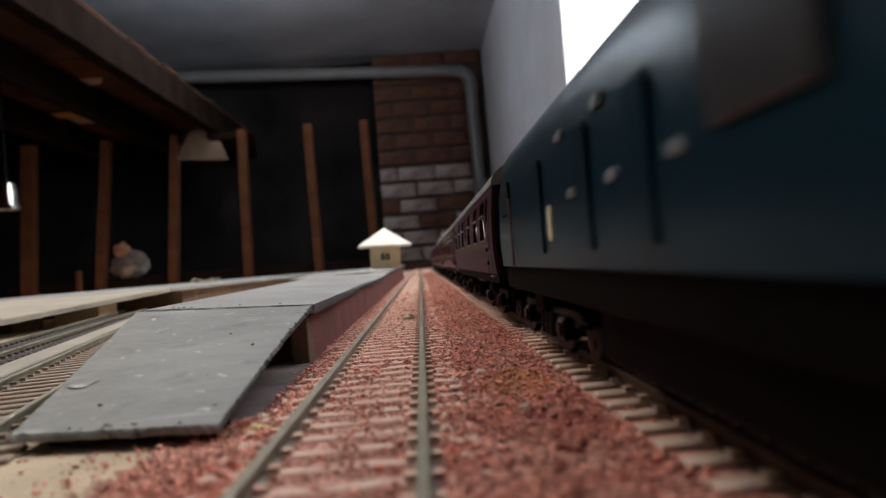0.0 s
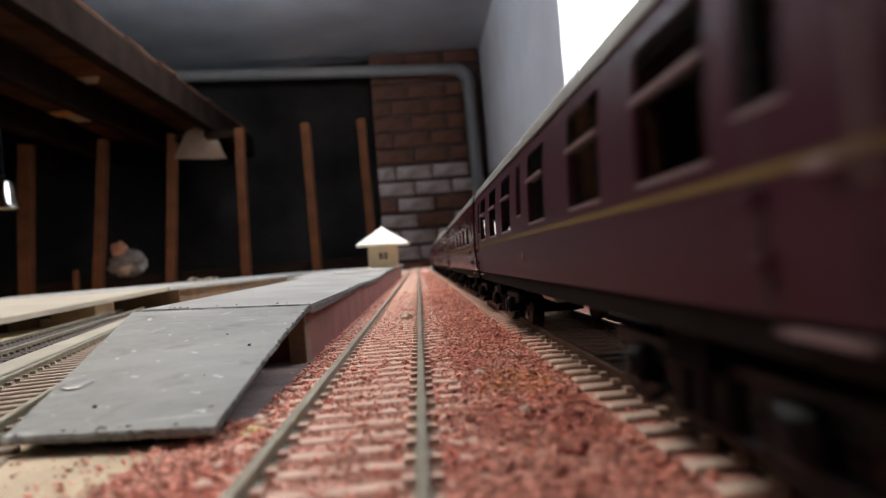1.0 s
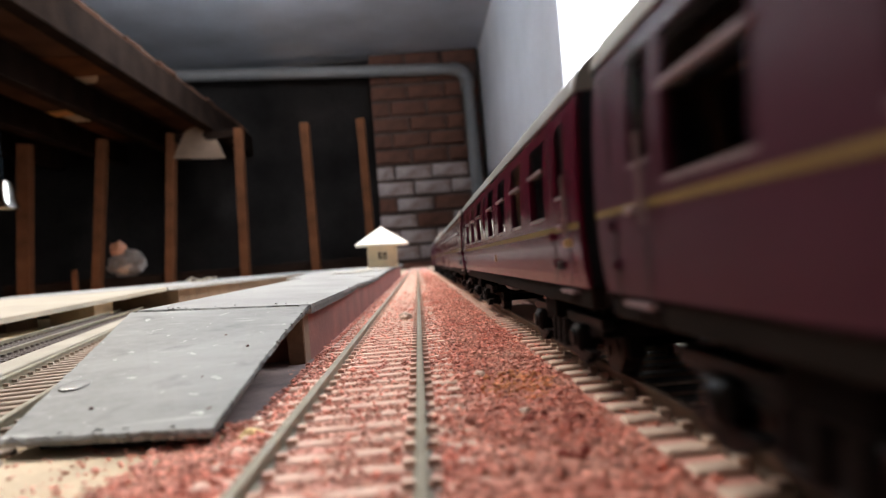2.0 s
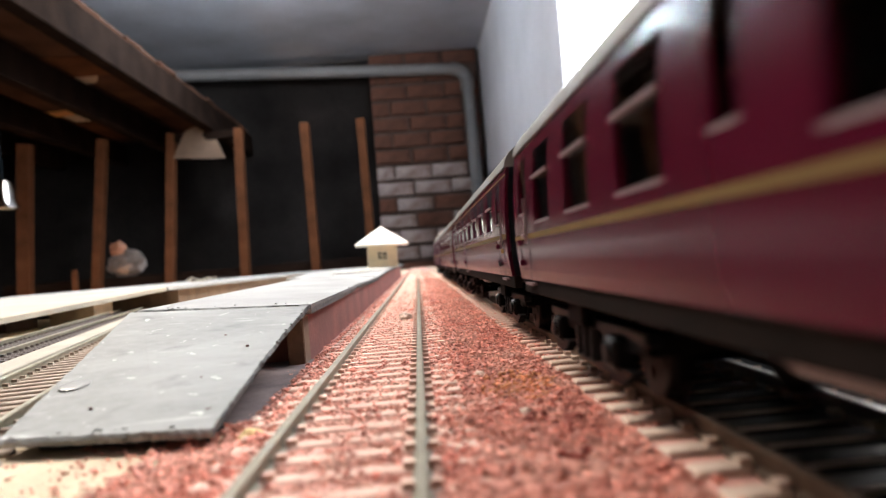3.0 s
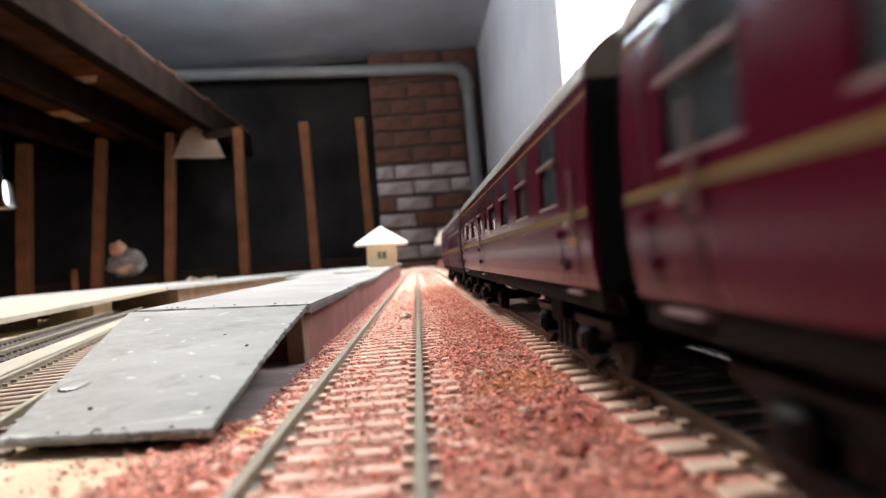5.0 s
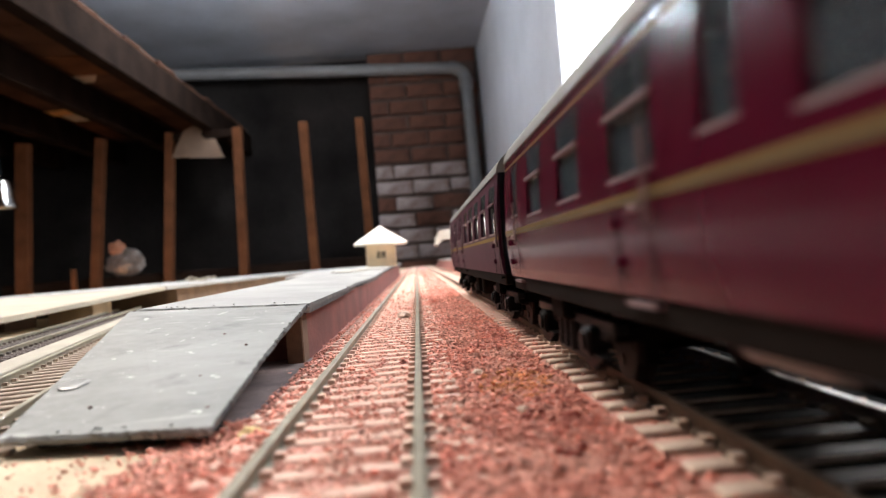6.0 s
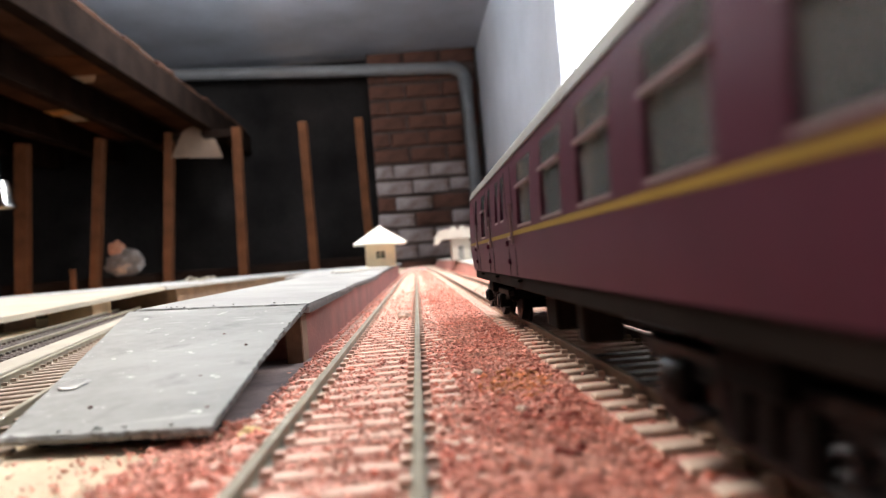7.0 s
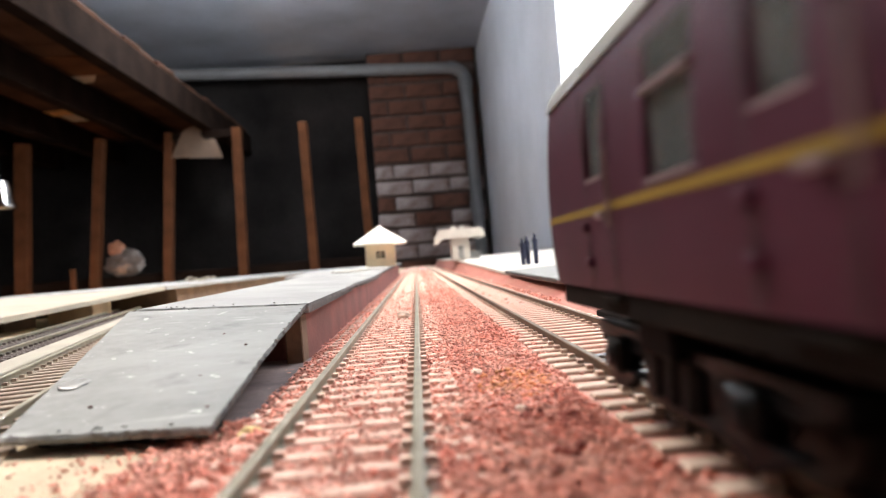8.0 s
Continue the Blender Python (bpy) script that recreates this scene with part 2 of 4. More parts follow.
# Warm lamplight on the offcut is put into this orange
M_ORANGE_LIT = mat("orange_lit_board", (0.72, 0.36, 0.12), 0.6, vary=0.2, scale=12, fine=120)
M_BAGNECK = mat("orange_bag_top", (0.45, 0.20, 0.12), 0.25, vary=0.3, scale=40)
M_GILT = mat("gilt_marking", (0.24, 0.14, 0.05), 0.6, vary=0.2, scale=300, bump=0, spec=0.1)
M_INNER_GREY = mat("blue_grey_partition", (0.40, 0.46, 0.52), 0.6, vary=0.25, scale=40, bump=0)
M_INNER_PALE = mat("pale_grey_partition", (0.42, 0.47, 0.52), 0.6, vary=0.5, scale=40, bump=0)
M_YELLOWCAP = mat("yellow_axle_cap", (0.42, 0.27, 0.03), 0.6, vary=0.3, scale=300, bump=0, spec=0.1)
M_ORANGESTONE = mat("orange_stained_grit", (0.80, 0.36, 0.18), 0.9, vary=0.3, scale=90, island=0.4, fine=1500)
M_SKYGLOW = glow_mat("overcast_daylight", (0.93, 0.97, 1.0), 5.0)


# ---- mesh helpers (millimetres in, metres out) ----
def finish(name, bm, material, parent=None, label="", smooth=False):
    me = bpy.data.meshes.new(name)
    bmesh.ops.recalc_face_normals(bm, faces=bm.faces[:])
    bm.to_mesh(me)
    bm.free()
    me.materials.append(material)
    if smooth:
        me.shade_smooth()
        me.set_sharp_from_angle(angle=radians(40))
    ob = new(name, me)
    if parent:
        ob.parent = parent
    if label:
        ob["label"] = label
    return ob


def part(name, bm, material, parent, label="", smooth=False):
    """Links a bmesh as one mesh object under a thing or a part."""
    return finish(name, bm, material, parent, label, smooth)


def thing(name, m, label, category, group="", kind=""):
    e = new(name)
    e.empty_display_size = 0.01
    e.matrix_basis = m
    return tagged(e, label, category, group, kind)


def add_box(bm, x0, x1, y0, y1, z0, z1, bevel=0.0, turn=None):
    """A box in millimetres, its edges bevelled; turn is a matrix about its middle."""
    c = Vector(((x0 + x1) / 2, (y0 + y1) / 2, (z0 + z1) / 2)) * MM
    m = Matrix.Translation(c) @ (turn or Matrix()) @ Matrix.Diagonal(((x1 - x0) * MM, (y1 - y0) * MM, (z1 - z0) * MM, 1))
    g = bmesh.ops.create_cube(bm, size=1, matrix=m)
    if bevel:
        es = {e for v in g["verts"] for e in v.link_edges}
        bmesh.ops.bevel(bm, geom=list(es), offset=bevel * MM, segments=1, affect="EDGES", profile=0.5)
    return bm


def box(*a, **k):
    return add_box(bmesh.new(), *a, **k)


def add_cyl(bm, p, q, r0, r1=None, seg=14):
    """A cylinder or cone from p to q in millimetres."""
    p, q = Vector(p) * MM, Vector(q) * MM
    d = q - p
    m = Matrix.Translation((p + q) / 2) @ d.to_track_quat("Z", "Y").to_matrix().to_4x4()
    bmesh.ops.create_cone(bm, cap_ends=True, segments=seg, radius1=r0 * MM, radius2=(r0 if r1 is None else r1) * MM, depth=d.length, matrix=m)
    return bm


def extrude_profile(bm, pts, y0, y1, caps=True):
    """A closed x-z outline carried from y0 to y1."""
    a = [bm.verts.new((x * MM, y0 * MM, z * MM)) for x, z in pts]
    b = [bm.verts.new((x * MM, y1 * MM, z * MM)) for x, z in pts]
    n = len(pts)
    for i in range(n):
        bm.faces.new((a[i], a[(i + 1) % n], b[(i + 1) % n], b[i]))
    if caps:
        bm.faces.new(a)
        bm.faces.new(b[::-1])
    return bm


def soup(name, verts, faces, material, parent=None):
    me = bpy.data.meshes.new(name)
    me.from_pydata(verts, [], faces)
    me.materials.append(material)
    ob = new(name, me)
    if parent:
        ob.parent = parent
    return ob


# ---- the loft ----
def structure(name, bm, material, label):
    return tagged(finish(name, bm, material), label, kind="structure")


FAR = 4200  # the end wall


def build_loft():
    structure("floor", box(-3600, 1300, -1600, 5200, -830, -800), M_FLOOR, "dark chipboard floor of the loft")
    structure("ceiling", box(-3600, 520, -1600, 5200, 1900, 1940), M_CEIL, "dark sloping ceiling lining of the loft")
    # Lining over the pipe, added pale so bulb glow stands for lens haze
    structure("ceiling_lower", box(-3600, 455, 2300, FAR + 118, 1250, 1280), M_CEIL, "lower grey lining over the far end, catching bulb glow as haze")
    structure("wall_west", box(-3640, -3600, -1600, 5200, -830, 1940), M_UNLIT, "near-black side of the loft, its lack of light in the colour")
    structure("wall_south", box(-3600, 520, -1640, -1600, -830, 1940), M_UNLIT, "near-black back wall of the loft, unlit gloom in its colour")
    structure("wall_north", box(-3600, 520, FAR + 120, FAR + 160, -830, 1940), M_UNLIT, "black felt-lined end wall of the loft")
    # the side wall: a solid panel, then the window opening
    bm = bmesh.new()
    add_box(bm, 455, 495, 2015, FAR + 120, -830, 1900)
    add_box(bm, 455, 495, -1600, 250, -830, 1900)
    add_box(bm, 455, 495, 250, 2015, -830, 420)
    add_box(bm, 455, 495, 250, 2015, 1850, 1900)
    structure("wall_east", bm, M_PANEL, "pale grey wall panel beside the window")
    w = thing("window_1", pose(0, 0, 0), "bright overexposed window in the grey side wall", "window", kind="structure")
    bm = bmesh.new()
    add_box(bm, 500, 510, 250, 2015, 420, 1850)
    part("pane", bm, M_SKYGLOW, w, "white overcast daylight")


build_loft()

# ---- brick pier ----
def build_pier():
    x0, x1 = -196, 440
    structure("brick_pier", box(x0, x1, FAR + 12, FAR + 118, -830, 1900), M_MORTAR, "old brick chimney pier with pale worn bricks")


build_pier()


# ---- baseboard, ballast and track ----
def build_board():
    b = thing("baseboard", pose(0, 0, 0), "pale plywood baseboard carrying the model railway", "baseboard", kind="structure")
    part("board_top", box(-470, 57, -420, 2650, -18, -5.2), M_PLY, b)
    # Blackened board and an added strip hold the shade behind the train
    part("board_top", box(57.1, 450, -420, 2650, -18, -5.2), M_SHADE_BLACK, b, "board blackened for the shade behind the train")
    part("shade_strip", box(56.4, 59.4, -300, 228, -5.2, -1.2, bevel=0.3), M_SHADE_BLACK, b, "added black strip holding the shade beside the line")
    # Grey sheet added in place of the shadow that the ramp throws
    part("ramp_shade", box(-42, -27.8, 112, 185.5, -5.2, -3.3), M_RAMP_SHADE, b, "grey sheet holding the shadow beside the ramp")
    part("packing_sheet", box(-74, -26, 30, 109, -5.2, -2.65, bevel=0.2), M_PLY, b, "pale plywood sheet packing up the line")
    for x in (-420, 340):
        for y in (-380, 1150, 2600):
            part("leg", box(x - 22, x + 22, y - 22, y + 22, -800, -18), M_TIMBER, b, "softwood trestle leg")
    bm = bmesh.new()
    pts = [(-37, -5.2), (-27, -3.4), (-24, -2.9), (-20, -2.3), (-18.8, -2.2), (-1.2, -2.2), (0, -2.3), (21.6, -2.3), (24.2, -2.6), (55, -2.6), (58, -5.2)]
    extrude_profile(bm, pts, -120, 2640)
    tagged(finish("ballast_bed", bm, M_BED), "red dusty ballast bed under the tracks", kind="structure")


build_board()

TRACK_A, TRACK_B = -10.0, 38.7


def stones(name, n, area, size, material, label, seed, skip=None, base=-2.3):
    """Loose granules: jittered eight-sided stones scattered on the bed, each an island."""
    rng = np.random.default_rng(seed)
    oct_v = np.array([(1, 0, 0), (-1, 0, 0), (0, 1, 0), (0, -1, 0), (0, 0, 1), (0, 0, -1)], float)
    oct_f = [(0, 2, 4), (2, 1, 4), (1, 3, 4), (3, 0, 4), (2, 0, 5), (1, 2, 5), (3, 1, 5), (0, 3, 5)]
    verts, faces = [], []
    count = 0
    while count < n:
        x = rng.uniform(area[0], area[1])
        y = area[2] + (area[3] - area[2]) * rng.uniform() ** area[4]
        if skip and skip(x, y, rng):
            continue
        s = size * (0.4 + 1.1 * rng.random() ** 2.5 + (0.7 if rng.random() < 0.03 else 0))
        q = Euler(rng.uniform(0, 6.3, 3)).to_matrix()
        dz = base + 0.25 * s + rng.uniform(-0.1, 0.35)
        if x < -25 and y < 108:
            dz = -2.62 + 0.25 * s + rng.uniform(-0.1, 0.35)
        elif -38 < x < -24 and base > -4:
            dz -= 0.5 + (-24 - x) * 0.16
        if x > 22:
            dz -= min(0.3, (x - 22) * 0.45)
        if -18.8 < x < -1.2:
            dz += 0.1
        dz += 0.35 * noise.noise(Vector((x * 0.11, y * 0.11, 3.0))) + 0.25 * noise.noise(Vector((x * 0.4, y * 0.4, 7.0)))
        v = oct_v * rng.uniform(0.6, 1.25, (6, 1)) * s * np.array((1, 0.9, 0.8))
        v = (v @ np.array(q).T + rng.normal(0, 0.08 * s, (6, 3))) * np.array((1, 1, 0.62))
        o = len(verts)
        verts += [tuple((p + (x, y, dz)) * MM) for p in v]
        faces += [tuple(i + o for i in t) for t in oct_f]
        count += 1
    return tagged(soup(name, verts, faces, material), label, "ballast", kind="stuff")


def in_track(x, c, half):
    return abs(x - c) < half


def skip_near(x, y, rng):
    """Fewer stones on the sleepers, none on the rail heads or under the slates."""
    if x < -28 and y > 108:
        return rng.random() > 0.06
    for c in (TRACK_A, TRACK_B):
        if abs(abs(x - c) - 8.7) < 1.6:
            return True
        if in_track(x, c, 15.5 if c == TRACK_B else 10.5):
            return rng.random() > (0.13 if c == TRACK_A else 0.04 if y < 135 else 0.45)
    return False


def skip_grit(x, y, rng):
    """Grit lies between the sleepers and only thinly on them."""
    if abs(abs(x - TRACK_A) - 8.7) < 1.2:
        return True
    return abs((y - 47) % 7.15 - 3.575) > 1.9 and rng.random() > 0.15


def rail_profile(cx):
    return [(cx - 1.1, -2.5), (cx + 1.1, -2.5), (cx + 1.1, -2.1), (cx + 0.35, -1.8), (cx + 0.35, -0.8), (cx + 0.6, -0.55), (cx + 0.6, -0.12),
            (cx + 0.42, 0.0), (cx - 0.42, 0.0), (cx - 0.6, -0.12), (cx - 0.6, -0.55), (cx - 0.35, -0.8), (cx - 0.35, -1.8), (cx - 1.1, -2.1)]


def build_track(name, m, y0, y1, sleepers_near, label, sleeper_mat, rail_mat, pitch=7.15, long=15.2, group="railway tracks", bright=False):
    t = thing(name, m, label, "track", group)
    for s in (-8.7, 8.7):
        glint_side = bright and s > 0
        start = 135 if glint_side else y0
        part("rail", extrude_profile(bmesh.new(), rail_profile(s), start, y1), M_RAIL_RUST if bright else rail_mat, t, "rust-brown rail" if bright else "dull nickel-silver rail")
        # The window's glint is put into a brighter near stretch of rail
        if glint_side:
            part("rail", extrude_profile(bmesh.new(), rail_profile(s), y0, start - 0.3), M_RAIL_GLINT, t, "near stretch of rail in bright metal for the window glint")
    one = box(-long, long, -1.55, 1.55, -4.0, -1.9, bevel=0.25)
    me = bpy.data.meshes.new("sleeper")
    one.to_mesh(me)
    one.free()
    me.materials.append(sleeper_mat)
    dusted = me.copy()
    dusted.materials[0] = M_SLEEPER_DUSTY
    rng = random.Random(len(name) + int(y1))
    rest_v, rest_f = [], []
    cube = [(-1, -1, -1), (1, -1, -1), (1, 1, -1), (-1, 1, -1), (-1, -1, 1), (1, -1, 1), (1, 1, 1), (-1, 1, 1)]
    cf = [(0, 1, 2, 3), (7, 6, 5, 4), (0, 4, 5, 1), (1, 5, 6, 2), (2, 6, 7, 3), (3, 7, 4, 0)]

    def lump(x, y, z, a, b, c):
        o = len(rest_v)
        rest_v.extend(((x + a * i) * MM, (y + b * j) * MM, (z + c * k) * MM) for i, j, k in cube)
        rest_f.extend(tuple(i + o for i in q) for q in cf)

    i, y = 0, y0 + 2
    while y < y1:
        if -10 < y and i < 10000 and sleepers_near > 0:
            ob = new("sleeper", dusted if bright and y > 150 else me)
            ob.parent = t
            ob.matrix_basis = pose(rng.uniform(-0.3, 0.3) * MM, y * MM, 0, 0, 0, rng.uniform(-0.8, 0.8))
            sleepers_near -= 1
        elif y > 0:
            lump(0, y, -2.95, long, 1.7, 1.0)
        for s in (-8.7, 8.7):
            for e in (-1.35, 1.35):
                lump(s + e, y, -1.65, 0.62, 0.8, 0.42)
        y += pitch
    if bright:
        # The train's shade is put in as a black bed and sleeper tops
        part("shade_bed", box(-7.4, 18, y0, 140, -2.75, -2.5), M_SHADE_BLACK, t, "black sheet for the train's shade between the rails")
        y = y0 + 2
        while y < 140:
            part("sleeper_top", box(-7.3, 7.3, y - 1.6, y + 1.6, -1.96, -1.85), M_SLEEPER_SHADE, t, "black sleeper top holding the train's shade")
            part("sleeper_end", box(9.9, 15.3, y - 1.6, y + 1.6, -1.96, -1.85), M_SHADE_BLACK, t, "sleeper end blackened for the train's shade")
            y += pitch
    part_ob = soup("rail_fixing", rest_v, rest_f, sleeper_mat, t)
    tagged(part_ob, "moulded rail fixings and far sleepers", kind="stuff")
    return t


build_track("railway_track", pose(TRACK_A * MM, 0, 0), 45, 2630, 160, "dusty model track with pale sleepers in red ballast", M_SLEEPER_DUSTY, M_RAIL)
build_track("railway_track", pose(TRACK_B * MM, 0, 0), -100, 2630, 160, "model track with pale sleeper ends, carrying the train", M_SLEEPER, M_RAIL, bright=True)
build_track("railway_track", pose(-0.0475, 0, 0, 0, 0, 14.2), 85, 520, 62, "model track with pale sleepers beside the slate ramp", M_SLEEPER_GREY, M_RAIL)
build_track("railway_track", pose(-0.0935, 0, 0.0005, 0, 0, 13.6), 175, 620, 62, "model track with dark sleepers below the raised boards", M_SLEEPER_DARK, M_RAIL)
stones("red_ballast", 36000, (-36, 27, 55, 520, 1.8), 0.56, M_BALLAST, "loose crushed red ballast between the tracks", 3, skip_near)
stones("ballast_grit", 15000, (-19, -1, 55, 420, 1.7), 0.36, M_FINES, "fine pinkish grit between the sleepers", 12, skip_grit, base=-2.42)
stones("red_ballast", 900, (-66, -26, 58, 100, 1.0), 0.42, M_BALLAST, "thin scatter of red ballast on the bare board", 6,
       lambda x, y, rng: rng.random() > 0.03 + 0.97 * max(0.0, (x + 66) / 40) ** 3.5, base=-2.5)
stones("red_ballast", 9000, (-28, 60, 300, 1500, 1.3), 0.75, M_BALLAST, "loose crushed red ballast further along", 4, skip_near)
stones("red_ballast", 420, (6, 23, 102, 132, 1.0), 0.5, M_ORANGESTONE, "orange-stained patch of loose ballast", 9,
       lambda x, y, rng: math.hypot((x - 14.5) / 5.5, (y - 117) / 10.5) > rng.random() ** 0.5 * 1.3, base=-2.05)


for clump_x, clump_y in ((13.6, 92.3), (17.7, 89.0), (14.5, 73.0)):
    stones("red_ballast", 12, (clump_x - 1.5, clump_x + 1.5, clump_y - 2, clump_y + 2, 1.0), 0.72, M_DARKRED, "clump of larger dark red ballast stones", int(clump_y), base=-2.0)


# ---- platforms ----
def slab(name, corners, thick, label, material, seed, rough=0.5, n=26):
    """A split slate: four top corners (near left, near right, far right, far left), uneven edges, chipped lower rim."""
    rng = random.Random(seed)
    a, b, c, d = (Vector(p) for p in corners)
    ring = []
    for side, (p, q) in enumerate(((a, b), (b, c), (c, d), (d, a))):
        for i in range(n):
            s = i / n
            w = p.lerp(q, s)
            inward = ((a + b + c + d) / 4 - w).normalized()
            worn = 1.8 * rough if side in (1, 2) else 0.0
            ring.append(w + inward * (worn + rng.uniform(0, rough)) * (0.4 if i == 0 else 1))
    t = thing(name, Matrix(), label, "slate")
    bm = bmesh.new()
    top = [bm.verts.new(p * MM) for p in ring]
    mid = [bm.verts.new((p + (p - (a + c) / 2).normalized() * rng.uniform(rough * 0.4, rough * 1.5) - Vector((0, 0, thick * 0.35))) * MM) for p in ring]
    bot = [bm.verts.new((p - (p - (a + c) / 2).normalized() * rng.uniform(0.0, rough) - Vector((0, 0, thick))) * MM) for p in ring]
    k = len(ring)
    bm.faces.new(top)
    bm.faces.new(bot[::-1])
    rim = []
    for i in range(k):
        j = (i + 1) % k
        rim.append(bm.faces.new((top[i], top[j], mid[j], mid[i])))
        rim.append(bm.faces.new((mid[i], mid[j], bot[j], bot[i])))
    # The front rim keeps the slate; other sides take the shade-darkened edge
    for i, fc in enumerate(rim):
        fc.material_index = 0 if i < 2 * n else 1
    for q in range(24):
        e = rng.choice(((a, b), (b, c), (c, d)))
        w = e[0].lerp(e[1], rng.random())
        w = w.lerp((a + b + c + d) / 4, rng.uniform(0.01, 0.05))
        r = rng.uniform(0.18, 0.42)
        chip = bmesh.new()
        bmesh.ops.create_icosphere(chip, subdivisions=1, radius=1)
        for v in chip.verts:
            v.co = (w + Vector((v.co.x * r, v.co.y * r * 1.3, v.co.z * r * 0.6 + r * 0.3))) * MM
        part("slate_chip", chip, material, t)
    ob = part("slate_slab", bm, material, t)
    ob.data.materials.append(M_SLATE_EDGE)
    return t


def build_platforms():
    # the near ramp slate, leaning on the platform end
    slab("slate_ramp", [(-58.3, 98.8, 0.1), (-28.0, 93.6, 0.1), (-27.2, 175.5, 11.0), (-69.5, 174.5, 13.0)], 1.3, "grey split slate laid as a sloping platform ramp", M_SLATE, 5, 0.4, 44)
    slab("platform_slate", [(-69.0, 177.5, 13.1), (-27.0, 177.0, 11.1), (-27.5, 500, 11.4), (-80, 500, 14.6)], 2.4, "slate forming the platform surface, its stronger light in the pale colour", M_SLATE_PALE, 6, 0.8)
    slab("platform_slate", [(-92, 503, 15.2), (-27.5, 503, 11.6), (-27, 740, 14.6), (-110, 740, 16.4)], 2.4, "slate forming the platform surface, its stronger light in the pale colour", M_SLATE_PALE, 7, 0.8)
    slab("platform_slate", [(-115, 743, 16.6), (-27, 743, 14.9), (-25, 1200, 17.2), (-120, 1200, 17.4)], 2.4, "slate forming the platform surface, its stronger light in the pale colour", M_SLATE_PALE, 8, 0.8)
    # Black strip put in for the shade below the ramp's edge; it props too
    tagged(finish("foot_shade_strip", box(-55, -29.6, 100.6, 106, -2.65, -0.75, bevel=0.3, turn=Matrix.Rotation(radians(-9.5), 4, "Z")), M_SHADE_BLACK), "black strip for the shade under the ramp's foot, also packing it up", "packing strip")
    p = thing("platform", Matrix(), "red-painted timber platform base under the slates", "platform")
    bm = bmesh.new()
    v = [bm.verts.new(Vector(q) * MM) for q in ((-64, 186, -5.2), (-29.5, 186, -5.2), (-29.5, 1190, -5.2), (-110, 1190, -5.2),
                                                (-64, 186, 8.6), (-29.5, 186, 8.4), (-29.5, 1190, 14.7), (-110, 1190, 14.7))]
    for q in ((0, 1, 2, 3), (7, 6, 5, 4), (0, 4, 5, 1), (1, 5, 6, 2), (2, 6, 7, 3), (3, 7, 4, 0)):
        bm.faces.new([v[i] for i in q])
    part("platform_face", bm, M_BRICKFACE, p)
    part("end_block", box(-33.5, -29.3, 177, 185.6, -5.2, 8.3, bevel=0.3), M_WOOD_BROWN, p, "bare brown wooden end block")
    # back platform: pale ramp board on blocks, then a long board
    r = thing("ramp_board", Matrix(), "pale plywood ramp board propped on cream blocks", "board")
    bm = bmesh.new()
    th = 3.2
    top = [(-249, 217, -0.8), (-220, 634, 15.3), (-450, 634, 16.6), (-450, 217, 1.2)]
    a = [bm.verts.new(Vector(q) * MM) for q in top]
    b = [bm.verts.new((Vector(q) - Vector((0, 0, th))) * MM) for q in top]
    bm.faces.new(a)
    bm.faces.new(b[::-1])
    for i in range(4):
        bm.faces.new((a[i], a[(i + 1) % 4], b[(i + 1) % 4], b[i]))
    part("board_sheet", bm, M_BOARD, r)
    part("prop_block", box(-268, -236, 528, 560, -5.2, 7.9, bevel=0.4), M_WOOD, r, "cream softwood prop block")
    part("prop_block", box(-312, -272, 480, 520, -5.2, 6.2, bevel=0.4), M_WOOD_BROWN, r, "brown wooden prop block")
    q = thing("back_platform", Matrix(), "long back platform board in pale grey", "platform")
    bm = bmesh.new()
    extrude_profile(bm, [(-220, 12.2), (-220, 15.3), (-440, 17.6), (-440, 12.2)], 637, 2450)
    part("platform_top", bm, M_SLATE_PALE, q)
    part("platform_side", box(-430, -229, 690, 2430, -5.2, 12.1), M_WOOD_BROWN, q)
    strip = thing("timber_strip", pose(-0.0640, 0, 0, 0, 0, 14.0), "pale timber strip lying between two tracks", "timber strip")
    part("strip", box(-4.5, 4.5, 130, 520, -5.2, 0.3, bevel=0.3), M_BOARD, strip)
    # far side platform
    s = thing("far_platform", Matrix(), "white-topped platform beyond the train with a red face", "platform")
    bm = bmesh.new()
    prof = [(339, 4.6), (554, 5.2), (752, 8.6), (1100, 13.5), (1400, 16.5), (2300, 17.4)]
    for i in range(len(prof) - 1):
        (ya, za), (yb, zb) = prof[i], prof[i + 1]
        v = [bm.verts.new(Vector(c) * MM) for c in ((67, ya, za - 2), (67, yb, zb - 2), (67, yb, zb), (67, ya, za), (394, ya, za + 3.5), (394, yb, zb + 3.5), (394, yb, zb + 1), (394, ya, za + 1))]
        for c in ((0, 1, 2, 3), (3, 2, 5, 4), (4, 5, 6, 7), (7, 6, 1, 0)):
            bm.faces.new([v[k] for k in c])
        if i == 0:
            bm.faces.new([v[k] for k in (0, 3, 4, 7)])
    part("platform_top", bm, M_WHITE, s)
    bm = bmesh.new()
    for i in range(len(prof) - 1):
        (ya, za), (yb, zb) = prof[i], prof[i + 1]
        ya2 = 225 if i == 0 else ya
        v = [bm.verts.new(Vector(c) * MM) for c in ((56, ya2, -5.2), (56, yb, -5.2), (69, yb, zb - 2.1), (69, ya2, (za - 4.5 if i == 0 else za) - 2.1), (130, ya2, -5.2), (130, yb, -5.2), (130, yb, zb - 2.1), (130, ya2, (za - 4.5 if i == 0 else za) - 2.1))]
